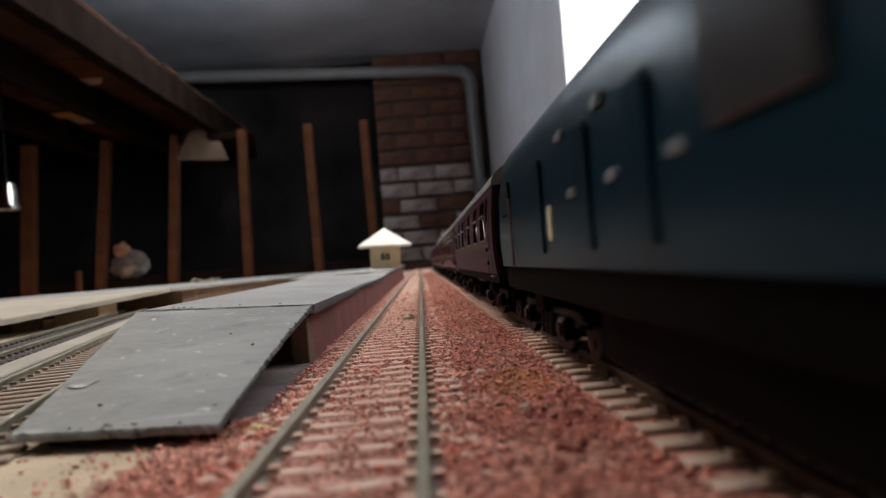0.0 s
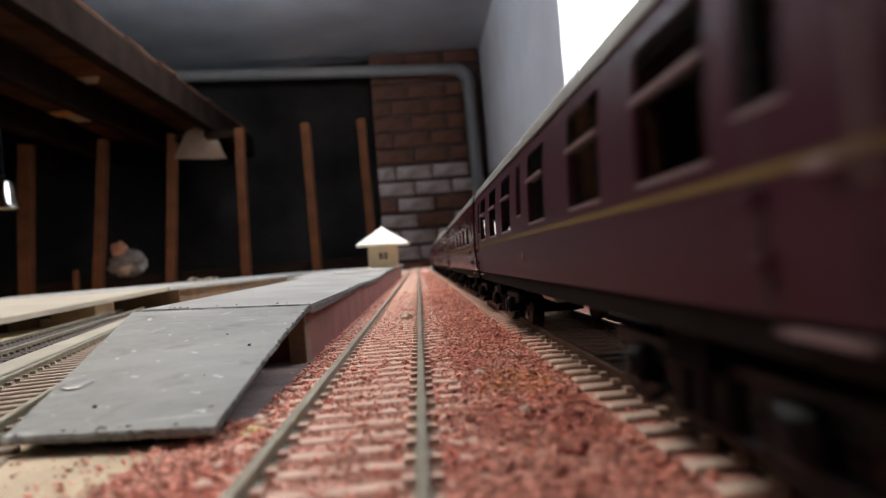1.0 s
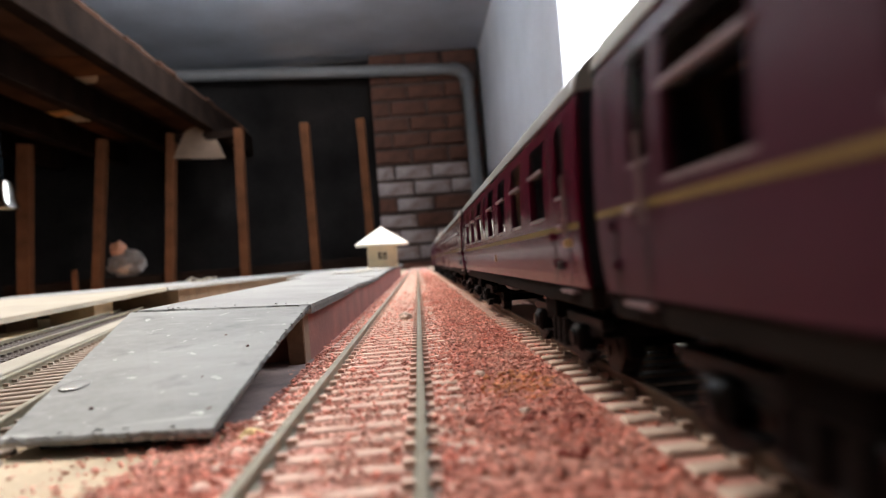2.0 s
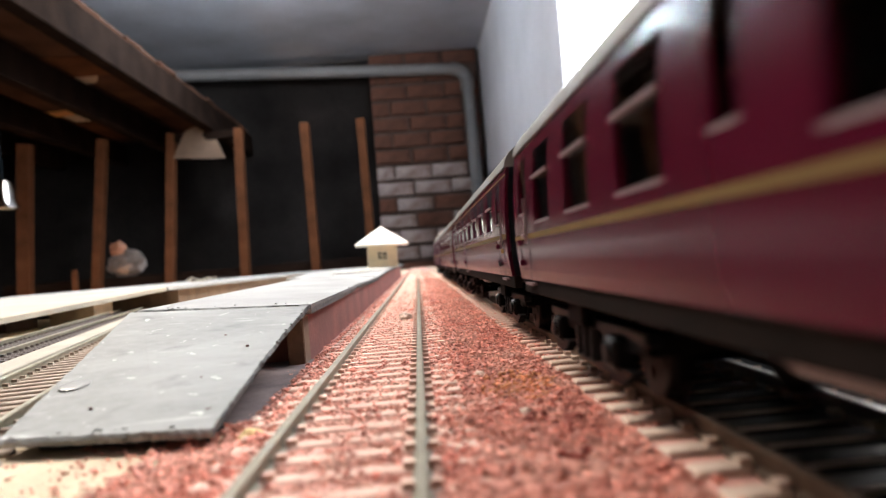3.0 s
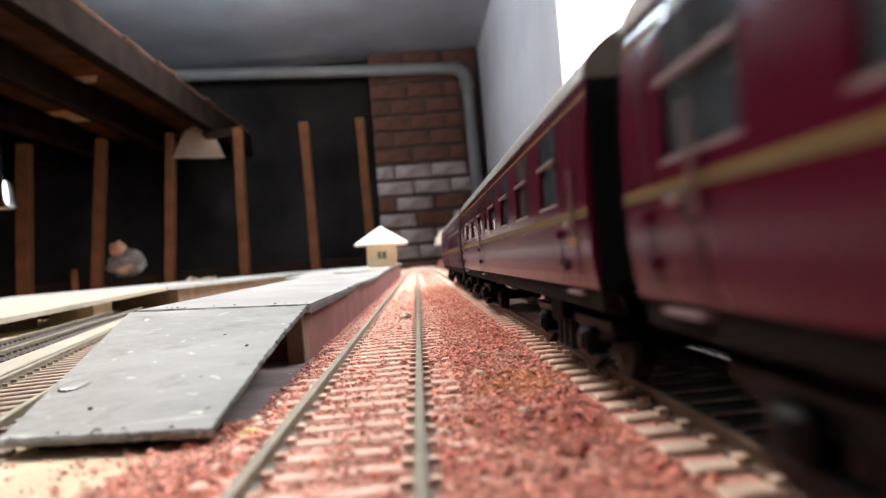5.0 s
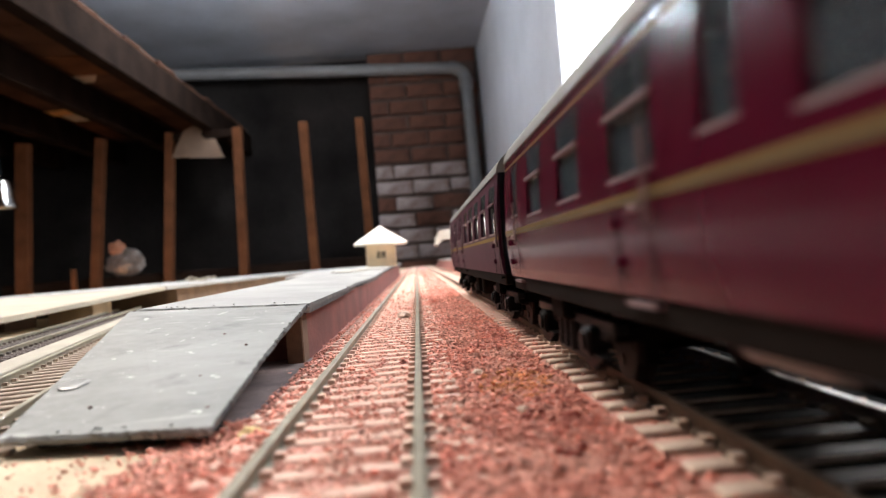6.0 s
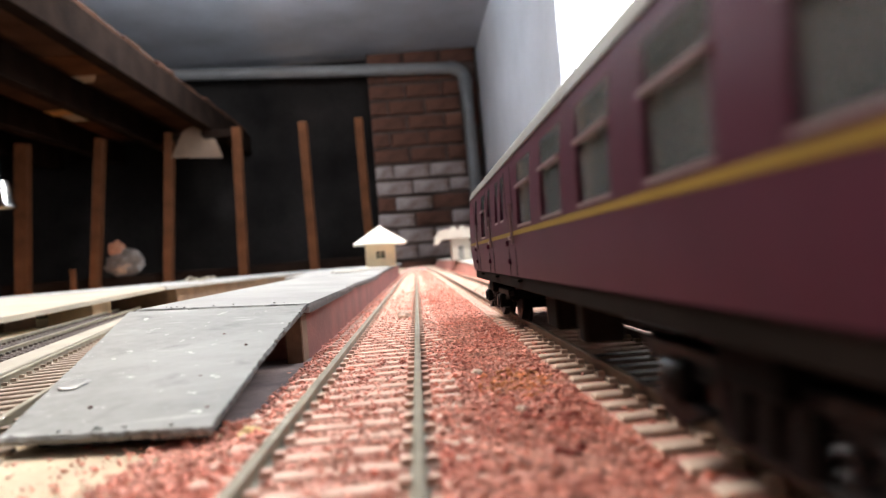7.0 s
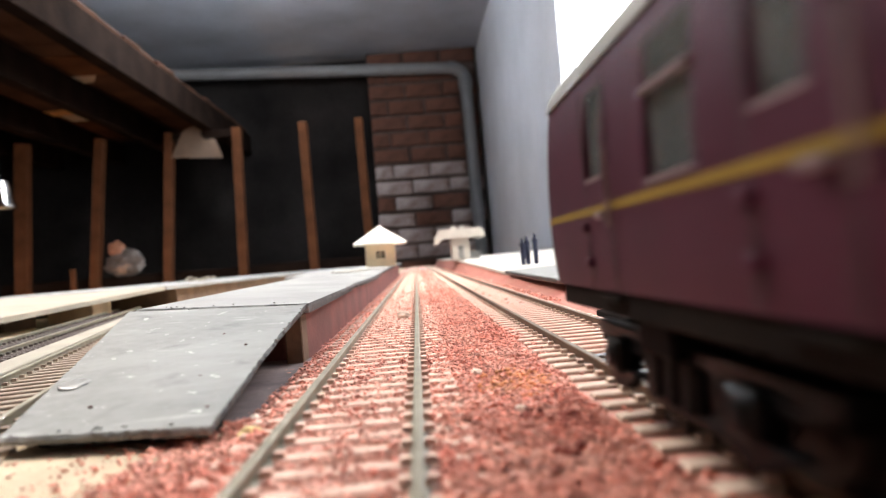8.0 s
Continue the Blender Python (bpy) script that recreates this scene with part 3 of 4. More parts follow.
        for c in ((0, 1, 2, 3), (3, 2, 6, 7), (4, 5, 6, 7), (0, 3, 7, 4)):
            bm.faces.new([v[k] for k in c])
    part("platform_face", bm, M_BANK, s, "red ballast bank along the platform edge")
    slab("end_slate", [(64, 330, 5.6), (140, 330, 6.6), (140, 520, 9.5), (64, 520, 6.6)], 2.2, "dark slate laid over the platform end", M_SLATE, 9, 0.8)


build_platforms()


# ---- small things on the layout ----
def pebble(x, y, z, r, m, label, seed):
    bm = bmesh.new()
    bmesh.ops.create_icosphere(bm, subdivisions=2, radius=1)
    for v in bm.verts:
        k = 1 + 0.45 * noise.noise(v.co * 1.6 + Vector((seed, 0, 0)))
        v.co = Vector((x + v.co.x * r * k, y + v.co.y * r * k, z + r * 0.4 + v.co.z * r * 0.62 * k)) * MM
    return tagged(finish("pebble", bm, m), label, "pebble", "loose pebbles")


def build_small():
    pebble(-6.5, 272, -1.9, 2.6, M_STONE_PALE, "pale pinkish pebble lying between the rails", 1)
    pebble(-24.4, 98.5, -2.9, 1.7, M_STONE_YELLOW, "yellowish pebble beside the rail", 2)
    pebble(-22.6, 99.5, -2.9, 1.0, M_STONE_PALE, "pale pebble beside the rail", 3)
    pebble(-26.3, 110, -3.2, 1.1, M_STONE_PALE, "pale pebble beside the slate ramp", 4)
    pebble(9.4, 130, -2.2, 1.0, M_STONE_PALE, "pale pebble in the red ballast", 5)
    pebble(12.5, 96, -2.2, 0.9, M_STONE_PALE, "pale pebble in the red ballast", 6)
    # a dried glue drop and grit on the slate
    slope = math.degrees(math.atan2(11.2, 77))
    bm = bmesh.new()
    bmesh.ops.create_uvsphere(bm, u_segments=24, v_segments=10, radius=1)
    for v in bm.verts:
        v.co = Vector((v.co.x * (2.3 + 0.7 * noise.noise(v.co * 2)), v.co.y * 2.7, v.co.z * 0.14)) * MM
    g = tagged(finish("glue_drop", bm, M_GLUE, smooth=True), "shiny dried glue drop on the slate", "glue drop")
    g.matrix_basis = pose(-0.0574, 0.1194, 0.0039, slope, 0, 0)
    for k, (x, y, z) in enumerate(((-52.6, 158.4, 9.5), (-47.5, 151.6, 8.5), (-47.3, 132, 5.7), (-33.3, 136.6, 6.3), (-49.3, 106.8, 2.0), (-31, 102.2, 1.3), (-36.5, 118, 3.6), (-40, 147, 7.8))):
        ob = pebble(x, y, z - 0.2, 0.32, M_SPECK, "dark red grit grain on the slate", 20 + k)
        ob.name = "grit_grain"
        ob["category"], ob["group"] = "grit", "grit on the slate"
    tagged(finish("timber_stub", box(-1612, -1590, 3400, 3425, -790, 112, bevel=2), M_TIMBER), "thin brown timber stub standing behind the boards", "timber stub")
    for k, (x, y, z, a) in enumerate(((-62, 640, 14.55, 12), (-44, 700, 14.75, -8))):
        bm = box(-13, 13, -22, 22, 0, 0.7, bevel=0.1)
        ob = tagged(finish("card_sheet", bm, M_WHITE), "thin white card sheet lying on the platform slates", "card", "loose cards")
        ob.matrix_basis = pose(x * MM, y * MM, z * MM, 0.4, 1.7, a)
    # knotted string on the back platform
    bm = bmesh.new()
    rng = random.Random(8)
    q = Vector((-278, 935, 16.4))
    for k in range(16):
        r = q + Vector((rng.uniform(-12, 13), rng.uniform(-9, 9), 0))
        r.x, r.z = min(max(r.x, -298), -256), 16.9 + rng.uniform(0, 6)
        add_cyl(bm, q, r, 0.8, seg=6)
        q = r
    tagged(finish("tangled_string", bm, M_BOARD), "tangle of pale string on the back platform", "string")


build_small()


# ---- buildings and figures ----
def build_hut():
    h = thing("platform_hut", pose(-0.0395, 0.8, 0.0163, 0, 2.0, 4), "cream card platform hut with a white hipped roof", "hut")
    w, d, z1 = 14.5, 14.5, 26.0
    bm = bmesh.new()
    add_box(bm, -w, -4.6, -d, -d + 1.2, 0, z1)
    add_box(bm, 4.6, w, -d, -d + 1.2, 0, z1)
    add_box(bm, -4.6, 4.6, -d, -d + 1.2, 0, 9)
    add_box(bm, -4.6, 4.6, -d, -d + 1.2, 16.5, z1)
    add_box(bm, -0.7, 0.7, -d, -d + 1.2, 9, 16.5)
    add_box(bm, -w, w, d - 1.2, d, 0, z1)
    add_box(bm, -w, -w + 1.2, -d + 1.2, d - 1.2, 0, z1)
    add_box(bm, w - 1.2, w, -d + 1.2, d - 1.2, 0, z1)
    part("wall", bm, M_HUT, h)
    for sx in (-1, 1):
        for sy in (-1, 1):
            for i in range(6):
                o = 0.5 if i % 2 else 0.0
                part("quoin", box(sx * (w + 0.3) - 1.6, sx * (w + 0.3) + 1.6, sy * (d + 0.3) - 1.6 + o, sy * (d + 0.3) + 1.6 - o, i * 4.1, i * 4.1 + 3.7, bevel=0.2), M_HUT, h)
    for x in (-2.65, 2.65):
        bm = bmesh.new()
        add_box(bm, x - 1.95, x + 1.95, -d + 0.6, -d + 0.8, 9, 16.5)
        pw = part("window", bm, M_BELLOWS, h, "dark arched window")
        bm = bmesh.new()
        add_box(bm, x - 0.22, x + 0.22, -d + 0.2, -d + 0.55, 9, 16.5)
        add_box(bm, x - 1.95, x + 1.95, -d + 0.2, -d + 0.5, 12.6, 13.0)
        part("glazing_bar", bm, M_HUT, pw)
    bm = bmesh.new()
    e = 29.0
    base = [bm.verts.new(Vector(q) * MM) for q in ((-e, -e, 24.0), (e, -e, 24.0), (e, e, 24.0), (-e, e, 24.0))]
    rim = [bm.verts.new(Vector(q) * MM) for q in ((-e, -e, 25.4), (e, -e, 25.4), (e, e, 25.4), (-e, e, 25.4))]
    apex = bm.verts.new((0, 0, 45.5 * MM))
    bm.faces.new(base[::-1])
    for i in range(4):
        j = (i + 1) % 4
        bm.faces.new((base[i], base[j], rim[j], rim[i]))
        bm.faces.new((rim[i], rim[j], apex))
    part("roof", bm, M_HUTROOF, h, "white hipped card roof")


build_hut()


def build_shelter():
    s = thing("platform_shelter", pose(0.0715, 1.15, 0.0150), "white card platform building with a flat canopy", "shelter")
    part("wall", box(-13, 15, -12, 40, 0, 40, bevel=0.4), M_WHITE, s)
    part("door", box(-3, 5, -12.5, -12.02, 1, 22), M_SLATE, s, "grey door")
    bm = bmesh.new()
    extrude_profile(bm, [(-40, 27), (-38, 40), (-31, 49), (32, 49), (39, 45), (40, 34), (36, 32.5), (30, 35), (-26, 35), (-36, 26)], -22, 60)
    part("canopy", bm, M_WHITE, s)
    for x in (-8, 6):
        part("chimney", box(x - 3, x + 3, 5, 12, 49, 55, bevel=0.3), M_WHITE, s)
    part("side_wall", box(15.1, 32, 0, 36, 0, 12), M_SLATE_PALE, s)


build_shelter()


def figure(x, y, z, h, label):
    bm = bmesh.new()
    add_cyl(bm, (x - 0.9, y, z), (x - 0.8, y, z + h * 0.47), 0.8, 1.1, 8)
    add_cyl(bm, (x + 0.9, y, z), (x + 0.8, y, z + h * 0.47), 0.8, 1.1, 8)
    add_cyl(bm, (x, y, z + h * 0.45), (x, y, z + h * 0.83), 1.8, 2.4, 10)
    add_cyl(bm, (x, y, z + h * 0.83), (x, y, z + h), 1.2, 1.0, 8)
    return tagged(finish("model_figure", bm, M_FIGURE, smooth=True), label, "figurine", "platform figurines")


for fx, fy, fz, fh in ((84.0, 560, 8.7, 21), (88.2, 563, 8.7, 22.5), (94.2, 560, 8.9, 24)):
    figure(fx, fy, fz, fh, "small dark blue plastic figurine on the platform")


# ---- the train ----
HALF = 18.6  # half width of a coach body


def side_x(z):
    """Tumblehome of the coach side."""
    if z < 22:
        return HALF - 0.7 * ((22 - z) / 8) ** 2
    return HALF - 1.1 * max(0, (z - 24) / 15) ** 2


def coach_side(sign, length, openings, z_rows):
    """One side with real window openings: a grid of faces without the cells of the openings."""
    ys = sorted({-length / 2, length / 2, *(o[0] for o in openings), *(o[1] for o in openings)})
    z_rows = sorted({*z_rows, *(o[2] for o in openings), *(o[3] for o in openings)})
    bm = bmesh.new()
    grid = {}
    for i, y in enumerate(ys):
        for j, z in enumerate(z_rows):
            grid[i, j] = bm.verts.new((sign * side_x(z) * MM, y * MM, z * MM))
    for i in range(len(ys) - 1):
        for j in range(len(z_rows) - 1):
            ym, zm = (ys[i] + ys[i + 1]) / 2, (z_rows[j] + z_rows[j + 1]) / 2
            if any(o[0] < ym < o[1] and o[2] < zm < o[3] for o in openings):
                continue
            bm.faces.new((grid[i, j], grid[i + 1, j], grid[i + 1, j + 1], grid[i, j + 1]))
    return bm


WIN_LO, WIN_BAR, WIN_HI = 24.1, 31.6, 36.2
ROWS = [14.3, 16, 18, 20, 22, 23, WIN_LO, 27, 29, WIN_BAR, 32.3, 34, WIN_HI, 37.4, 39.0]


def bogie(parent, y, spread=17.0):
    """A four-wheel truck: frame and bolster, then sprung side frames with axle boxes and brake gear."""
    bm = box(-9, 9, y - 22, y + 22, 6.0, 9.6, bevel=0.5)
    add_box(bm, -16, 16, y - 5, y + 5, 8.0, 11.5, bevel=0.4)
    add_box(bm, -6.6, 6.6, y - 9, y + 9, 2.4, 8.2, bevel=0.4)
    for e in (-27, 27):
        add_box(bm, -14, 14, y + e - 0.7, y + e + 0.7, 6.6, 9.0, bevel=0.2)
    b = part("bogie", bm, M_UNDER, parent)
    for s in (-1, 1):
        x = s * 13.4
        bm = bmesh.new()
        add_box(bm, x - 0.9, x + 0.9, y - 28, y + 28, 7.6, 9.4, bevel=0.3)
        for w in (-spread, spread):
            add_box(bm, x - 0.7, x + 0.7, y + w - 6.4, y + w + 6.4, 6.2, 7.7, bevel=0.3)
            for e in (-1, 1):
                add_cyl(bm, (x, y + w + e * 6, 7.2), (x, y + w + e * 10.4, 8.4), 0.9, seg=6)
        add_box(bm, x - 0.7, x + 0.7, y - 9.5, y + 9.5, 2.2, 3.2, bevel=0.2)
        for e in (-9, 9):
            add_box(bm, x - 0.6, x + 0.6, y + e - 0.8, y + e + 0.8, 2.8, 8.2)
        part("side_frame", bm, M_BOGIE, b)
        for w in (-spread, spread):
            bm = box(s * 14.2 - 1.6, s * 14.2 + 1.6, y + w - 2.4, y + w + 2.4, 3.9, 8.0, bevel=0.5)
            add_cyl(bm, (s * 15.6, y + w, 6.0), (s * 16.3, y + w, 6.0), 1.6, 1.3, 10)
            part("axle_box", bm, M_BOGIE, b)
            bm = bmesh.new()
            for k in range(5):
                add_box(bm, s * 14.2 - 0.8, s * 14.2 + 0.8, y + w - 6.6 + k * 1.1, y + w + 6.6 - k * 1.1, 3.9 - k * 0.45, 4.3 - k * 0.45)
            part("leaf_spring", bm, M_BOGIE, b)
        for e in (-4.5, 0, 4.5):
            bm = add_cyl(bmesh.new(), (s * 13.8, y + e, 3.2), (s * 13.8, y + e, 7.8), 1.35, 1.15, seg=10)
            part("coil_spring", bm, M_BOGIE, b)
        for e in (-8.6, 8.6):
            for w in (-spread, spread):
                part("brake_shoe", box(s * 9 - 1.2, s * 9 + 1.2, y + w + e - 0.7, y + w + e + 0.7, 3.2, 9.0, bevel=0.2), M_UNDER, b)
    wheels = []
    for w in (-spread, spread):
        bm = bmesh.new()
        for s in (-1, 1):
            add_cyl(bm, (s * 7.3, 0, 0), (s * 7.9, 0, 0), 7.2, seg=24)
            add_cyl(bm, (s * 7.9, 0, 0), (s * 10.1, 0, 0), 6.3, 6.2, seg=24)
            for k in range(4):
                a = k * math.pi / 2
                add_cyl(bm, (s * 10.15, 3.6 * math.cos(a), 3.6 * math.sin(a)), (s * 10.35, 3.6 * math.cos(a), 3.6 * math.sin(a)), 0.9, seg=8)
        add_cyl(bm, (-12, 0, 0), (12, 0, 0), 1.0, seg=8)
        ws = part("wheelset", bm, M_STEEL, b, "bright steel wheels on an axle")
        ws.matrix_basis = pose(0, (y + w) * MM, 6.25 * MM)
        wheels.append((ws, y + w))
    return wheels


def gangway(parent, y, s):
    bm = bmesh.new()
    add_box(bm, -10.5, 10.5, min(y, y + s * 6.6), max(y, y + s * 6.6), 15.5, 40.5, bevel=0.8)
    for k in range(3):
        yy = y + s * (1.5 + 2 * k)
        add_box(bm, -11.4, 11.4, yy - 0.45, yy + 0.45, 15, 41.3, bevel=0.3)
    part("gangway", bm, M_BELLOWS, parent, "black corridor bellows")


def coach(label, openings, paint, lines, length=232.0, doors=(), inside=None, emblem=None, panel=None, glazing=None):
    """openings: (y0, y1, z0, z1, toplight, blind)."""
    glazing = glazing or M_GLASS
    c = thing("railway_coach", Matrix(), label, "railway coach", "coaches of the train")
    h = length / 2
    for s in (-1, 1):
        ob = part("side", coach_side(s, length, [o[:4] for o in openings], ROWS), paint, c)
        sol = ob.modifiers.new("thickness", "SOLIDIFY")
        sol.thickness, sol.offset = 0.8 * MM, -1
        for y0, y1, z0, z1, toplight, blind in openings:
            x = s * (side_x(30) - 0.65)
            pane = part("window", box(min(x, x + s * 0.15), max(x, x + s * 0.15), y0 - 0.3, y1 + 0.3, z0 - 0.3, z1 + 0.3), glazing, c)
            bm = bmesh.new()
            xo = s * (side_x((z0 + z1) / 2) + 0.02)
            add_box(bm, xo - 0.25, xo + 0.25, y0, y1, z0, z0 + 0.5)
            if toplight:
                add_box(bm, xo - 0.3, xo + 0.3, y0, y1, WIN_BAR + 0.05, WIN_BAR + 0.6)
            part("window_frame", bm, M_FRAME, pane, "pale metal window sill and ventilator bar")
            if blind:
                xb = s * (side_x(30) - 1.1)
                part("blind", box(min(xb, xb - s * 0.2), max(xb, xb - s * 0.2), y0 + 0.2, y1 - 0.2, z0, z1 - 1), M_PALEMARK, pane, "pale drawn blind")
        for z0, z1, m, nm in lines:
            bm = bmesh.new()
            xa = s * side_x((z0 + z1) / 2)
            add_box(bm, xa - 0.08, xa + 0.08, -h + 0.1, h - 0.1, z0, z1)
            part(nm, bm, m, c)
        for d in doors:
            bm = bmesh.new()
            xa = s * side_x(20)
            for e in (-5.0, 5.0):
                add_box(bm, xa - 0.06, xa + 0.06, d + e - 0.15, d + e + 0.15, 14.6, 36.6)
            part("door_gap", bm, M_BLACKLINE, c, "dark door shut line")
            bm = bmesh.new()
            add_cyl(bm, (s * (side_x(26) + 0.7), d - 6.6, 21), (s * (side_x(26) + 0.7), d - 6.6, 29), 0.28, seg=6)
            add_cyl(bm, (s * (side_x(24) + 0.5), d - 4.2, 22.4), (s * (side_x(24) + 0.5), d - 1.6, 22.4), 0.42, seg=6)
            part("door_handle", bm, M_FRAME, c, "metal grab rail and lever handle")
            for zz in (17.5, 21.4):
                xh = s * (side_x(zz) + 0.25)
                part("hinge", box(xh - 0.4, xh + 0.4, d + 4.2, d + 6.0, zz - 0.55, zz + 0.55, bevel=0.15), paint, c)
            part("footstep", box(min(s * 17.0, s * 18.4), max(s * 17.0, s * 18.4), d - 4, d + 4, 13.3, 13.8), M_SOLEBAR if "brake" in label else M_FRAME, c)
    # roof with rounded shoulders
    arc = []
    for k in range(17):
        a = math.pi * k / 16
        arc.append((17.9 * math.cos(a), 38.9 + 8.3 * math.sin(a)))
    part("roof", extrude_profile(bmesh.new(), arc, -h - 0.2, h + 0.2), M_ROOF, c, smooth=True)
    for y in range(-90, 100, 30):
        part("roof_vent", add_cyl(bmesh.new(), (5.5, y, 45.6), (5.5, y, 48.1), 1.8, 1.5, 10), M_ROOF, c)
    for s in (-1, 1):
        y = s * h
        part("end", box(-17.6, 17.6, min(y, y - s * 0.9), max(y, y - s * 0.9), 14.4, 39.4), paint if "brake" in label and s > 0 else M_BELLOWS, c)
        gangway(c, y + s * 0.05, s)
        for x in (-11, 11):
            bm = add_cyl(bmesh.new(), (x, y + s * 0.1, 13.2), (x, y + s * 4.5, 13.2), 0.9, seg=8)
            add_cyl(bm, (x, y + s * 4.5, 13.2), (x, y + s * 5.2, 13.2), 2.6, seg=12)
            part("buffer", bm, M_UNDER, c)
    part("floor", box(-17.2, 17.2, -h + 1, h - 1, 13.6, 14.6), M_UNDER, c)
    part("ceiling_lining", box(-16.6, 16.6, -h + 1.2, h - 1.2, 37.6, 38.2), M_WHITE, c, "pale plastic ceiling lining")
    for s in (-1, 1):
        x = s * 16.6
        part("solebar", box(x - 0.9, x + 0.9, -h + 0.5, h - 0.5, 11.6, 14.4, bevel=0.2), M_SOLEBAR, c)
    for y in range(int(-h) + 22, int(h) - 20, 13):
        for x in (-11.5, 11.5):
            bm = box(x - 4.6, x + 4.6, y - 2.5, y + 2.5, 14.7, 19.5, bevel=0.5)
            add_box(bm, x - 4.6, x + 4.6, y + 1.6, y + 3.0, 19, 27, bevel=0.5)
            part("seat", bm, M_SEAT, c)
    if "brake" in label:
        for y0, y1 in ((-15, -5), (-35, -30)):
            for x in (-12.5, 12.5):
                part("battery_box", box(x - 3, x + 3, y0, y1, 5.4, 11.6, bevel=0.5), M_SOLEBAR, c, "dark brown battery box")
    else:
        for x in (-11.5, 11.5):
            bm = add_cyl(bmesh.new(), (x, 4, 10.4), (x, 17, 10.4), 1.5, seg=14)
            add_box(bm, x - 0.3, x + 0.3, 6, 7, 10, 13.6)
            add_box(bm, x - 0.3, x + 0.3, 14, 15, 10, 13.6)
            part("air_tank", bm, M_TANK, c, "pale grey air tank", smooth=False)
    part("vacuum_cylinder", add_cyl(bmesh.new(), (-3, -24, 10.5), (3, -24, 10.5), 2.6), M_UNDER, c)
    if inside:
        part("partition", box(-16.0, -15.6, -h + 2, h - 2, 14.7, 37.5), inside, c, "pale inner corridor partition")
    for s in (-1, 1):
        if emblem is not None:
            xa = s * side_x(18.6)
            bm = add_cyl(bmesh.new(), (xa - s * 0.2, emblem, 18.6), (xa + s * 0.12, emblem, 18.6), 1.0, seg=8)
            part("emblem", bm, M_GILT, c, "small round gilt emblem")
        if panel is not None:
            xa = s * side_x(20.2)
            part("number_panel", box(xa - 0.12, xa + 0.12, panel - 2.4, panel + 2.4, 19.7, 20.7), M_GILT, c, "gilt bar in place of a number")
            part("lamp_bracket", box(xa - 0.4, xa + 0.4, panel + 5.5, panel + 6.7, 16.6, 17.8, bevel=0.15), M_BLACKLINE, c)
    inset = 34 if "brake" in label else 38
    return c, bogie(c, -h + inset) + bogie(c, h - inset)


def openings_of(large, small, low=WIN_LO, blinds=()):
    """Large ventilated windows, then narrow plain ones, as pairs of places along the coach."""
    o = [(a, b, low, WIN_HI, True, k in blinds) for k, (a, b) in enumerate(large)]
    return o + [(a, b, 26.3, WIN_HI, False, False) for a, b in small]


def regular(first, pitch, width, count):
    return [(first - k * pitch - width / 2, first - k * pitch + width / 2) for k in range(count)]


FIRST = openings_of(regular(81, 28.3, 15.8, 3) + [(-24.6, -8.8), (-59, -43), (-88, -72)], [(92.4, 98.2), (0.4, 6.5), (-98.2, -92.4)])
SECOND = openings_of(regular(80, 25, 13.7, 3) + regular(-6.5, 25, 13.7, 4), [(96, 104), (9.2, 13.8), (-103, -97)])
THIRD = openings_of(regular(97.4, 25.3, 14.3, 8), [(-103, -97)], 25.3, (0,))
FOURTH = openings_of(regular(78, 26.6, 13.8, 3) + regular(-12, 26.6, 13.8, 4), [(97, 106), (2, 8)], 25.3, (0,))
BRAKE = openings_of([(-15, 1), (-41, -25.2), (-65.4, -50.4), (-90.3, -76), (-114, -100), (65.6, 76.6)], [(90.6, 97.5), (51, 57), (33.3, 39), (22, 28)])

GOLD = (22.4, 23.2, M_LINE, "yellow_line")
GOLD_LOW = (21.8, 22.7, M_LINE, "yellow_line")
GOLD_BRIGHT = (22.75, 23.65, M_LINE_BRIGHT, "yellow_line")
FINE = [(22.9, 23.15, M_LINE, "yellow_line"), (23.15, 23.35, M_BLACKLINE, "black_line"), (23.35, 24.0, M_LINE, "yellow_line"), (37.0, 37.4, M_LINE, "yellow_line")]
TRAIN = []
TRAIN.append(coach("dull maroon coach with a yellow waist line", FIRST, M_MAROON_DEEP, [GOLD], 222, (-99.5, 99.5), emblem=3) + (119.0,))
TRAIN.append(coach("maroon coach close-coupled behind another", SECOND, M_MAROON, [GOLD_LOW], 222, (-99.5, 99.5), emblem=-13, panel=-104) + (350.0,))
TRAIN.append(coach("glossy maroon coach with fine gold lining", THIRD, M_MAROON, FINE, 230, (-103.5, 103.5, 25), M_INNER_GREY, panel=-106, glazing=M_GLASS_BLUE_VEIL) + (591.0,))
TRAIN.append(coach("glossy maroon coach with gold lining and blinds", FOURTH, M_MAROON, FINE, 232, (-104, 104, 25), M_INNER_GREY, panel=-107, glazing=M_GLASS_BLUE_VEIL) + (837.0,))
TRAIN.append(coach("dull maroon brake coach at the end of the train", BRAKE, M_MAROON_DULL, [GOLD_BRIGHT], 240, (-114.5, 12, 53, 93), M_INNER_PALE, glazing=M_GLASS_VEIL) + (1088.0,))


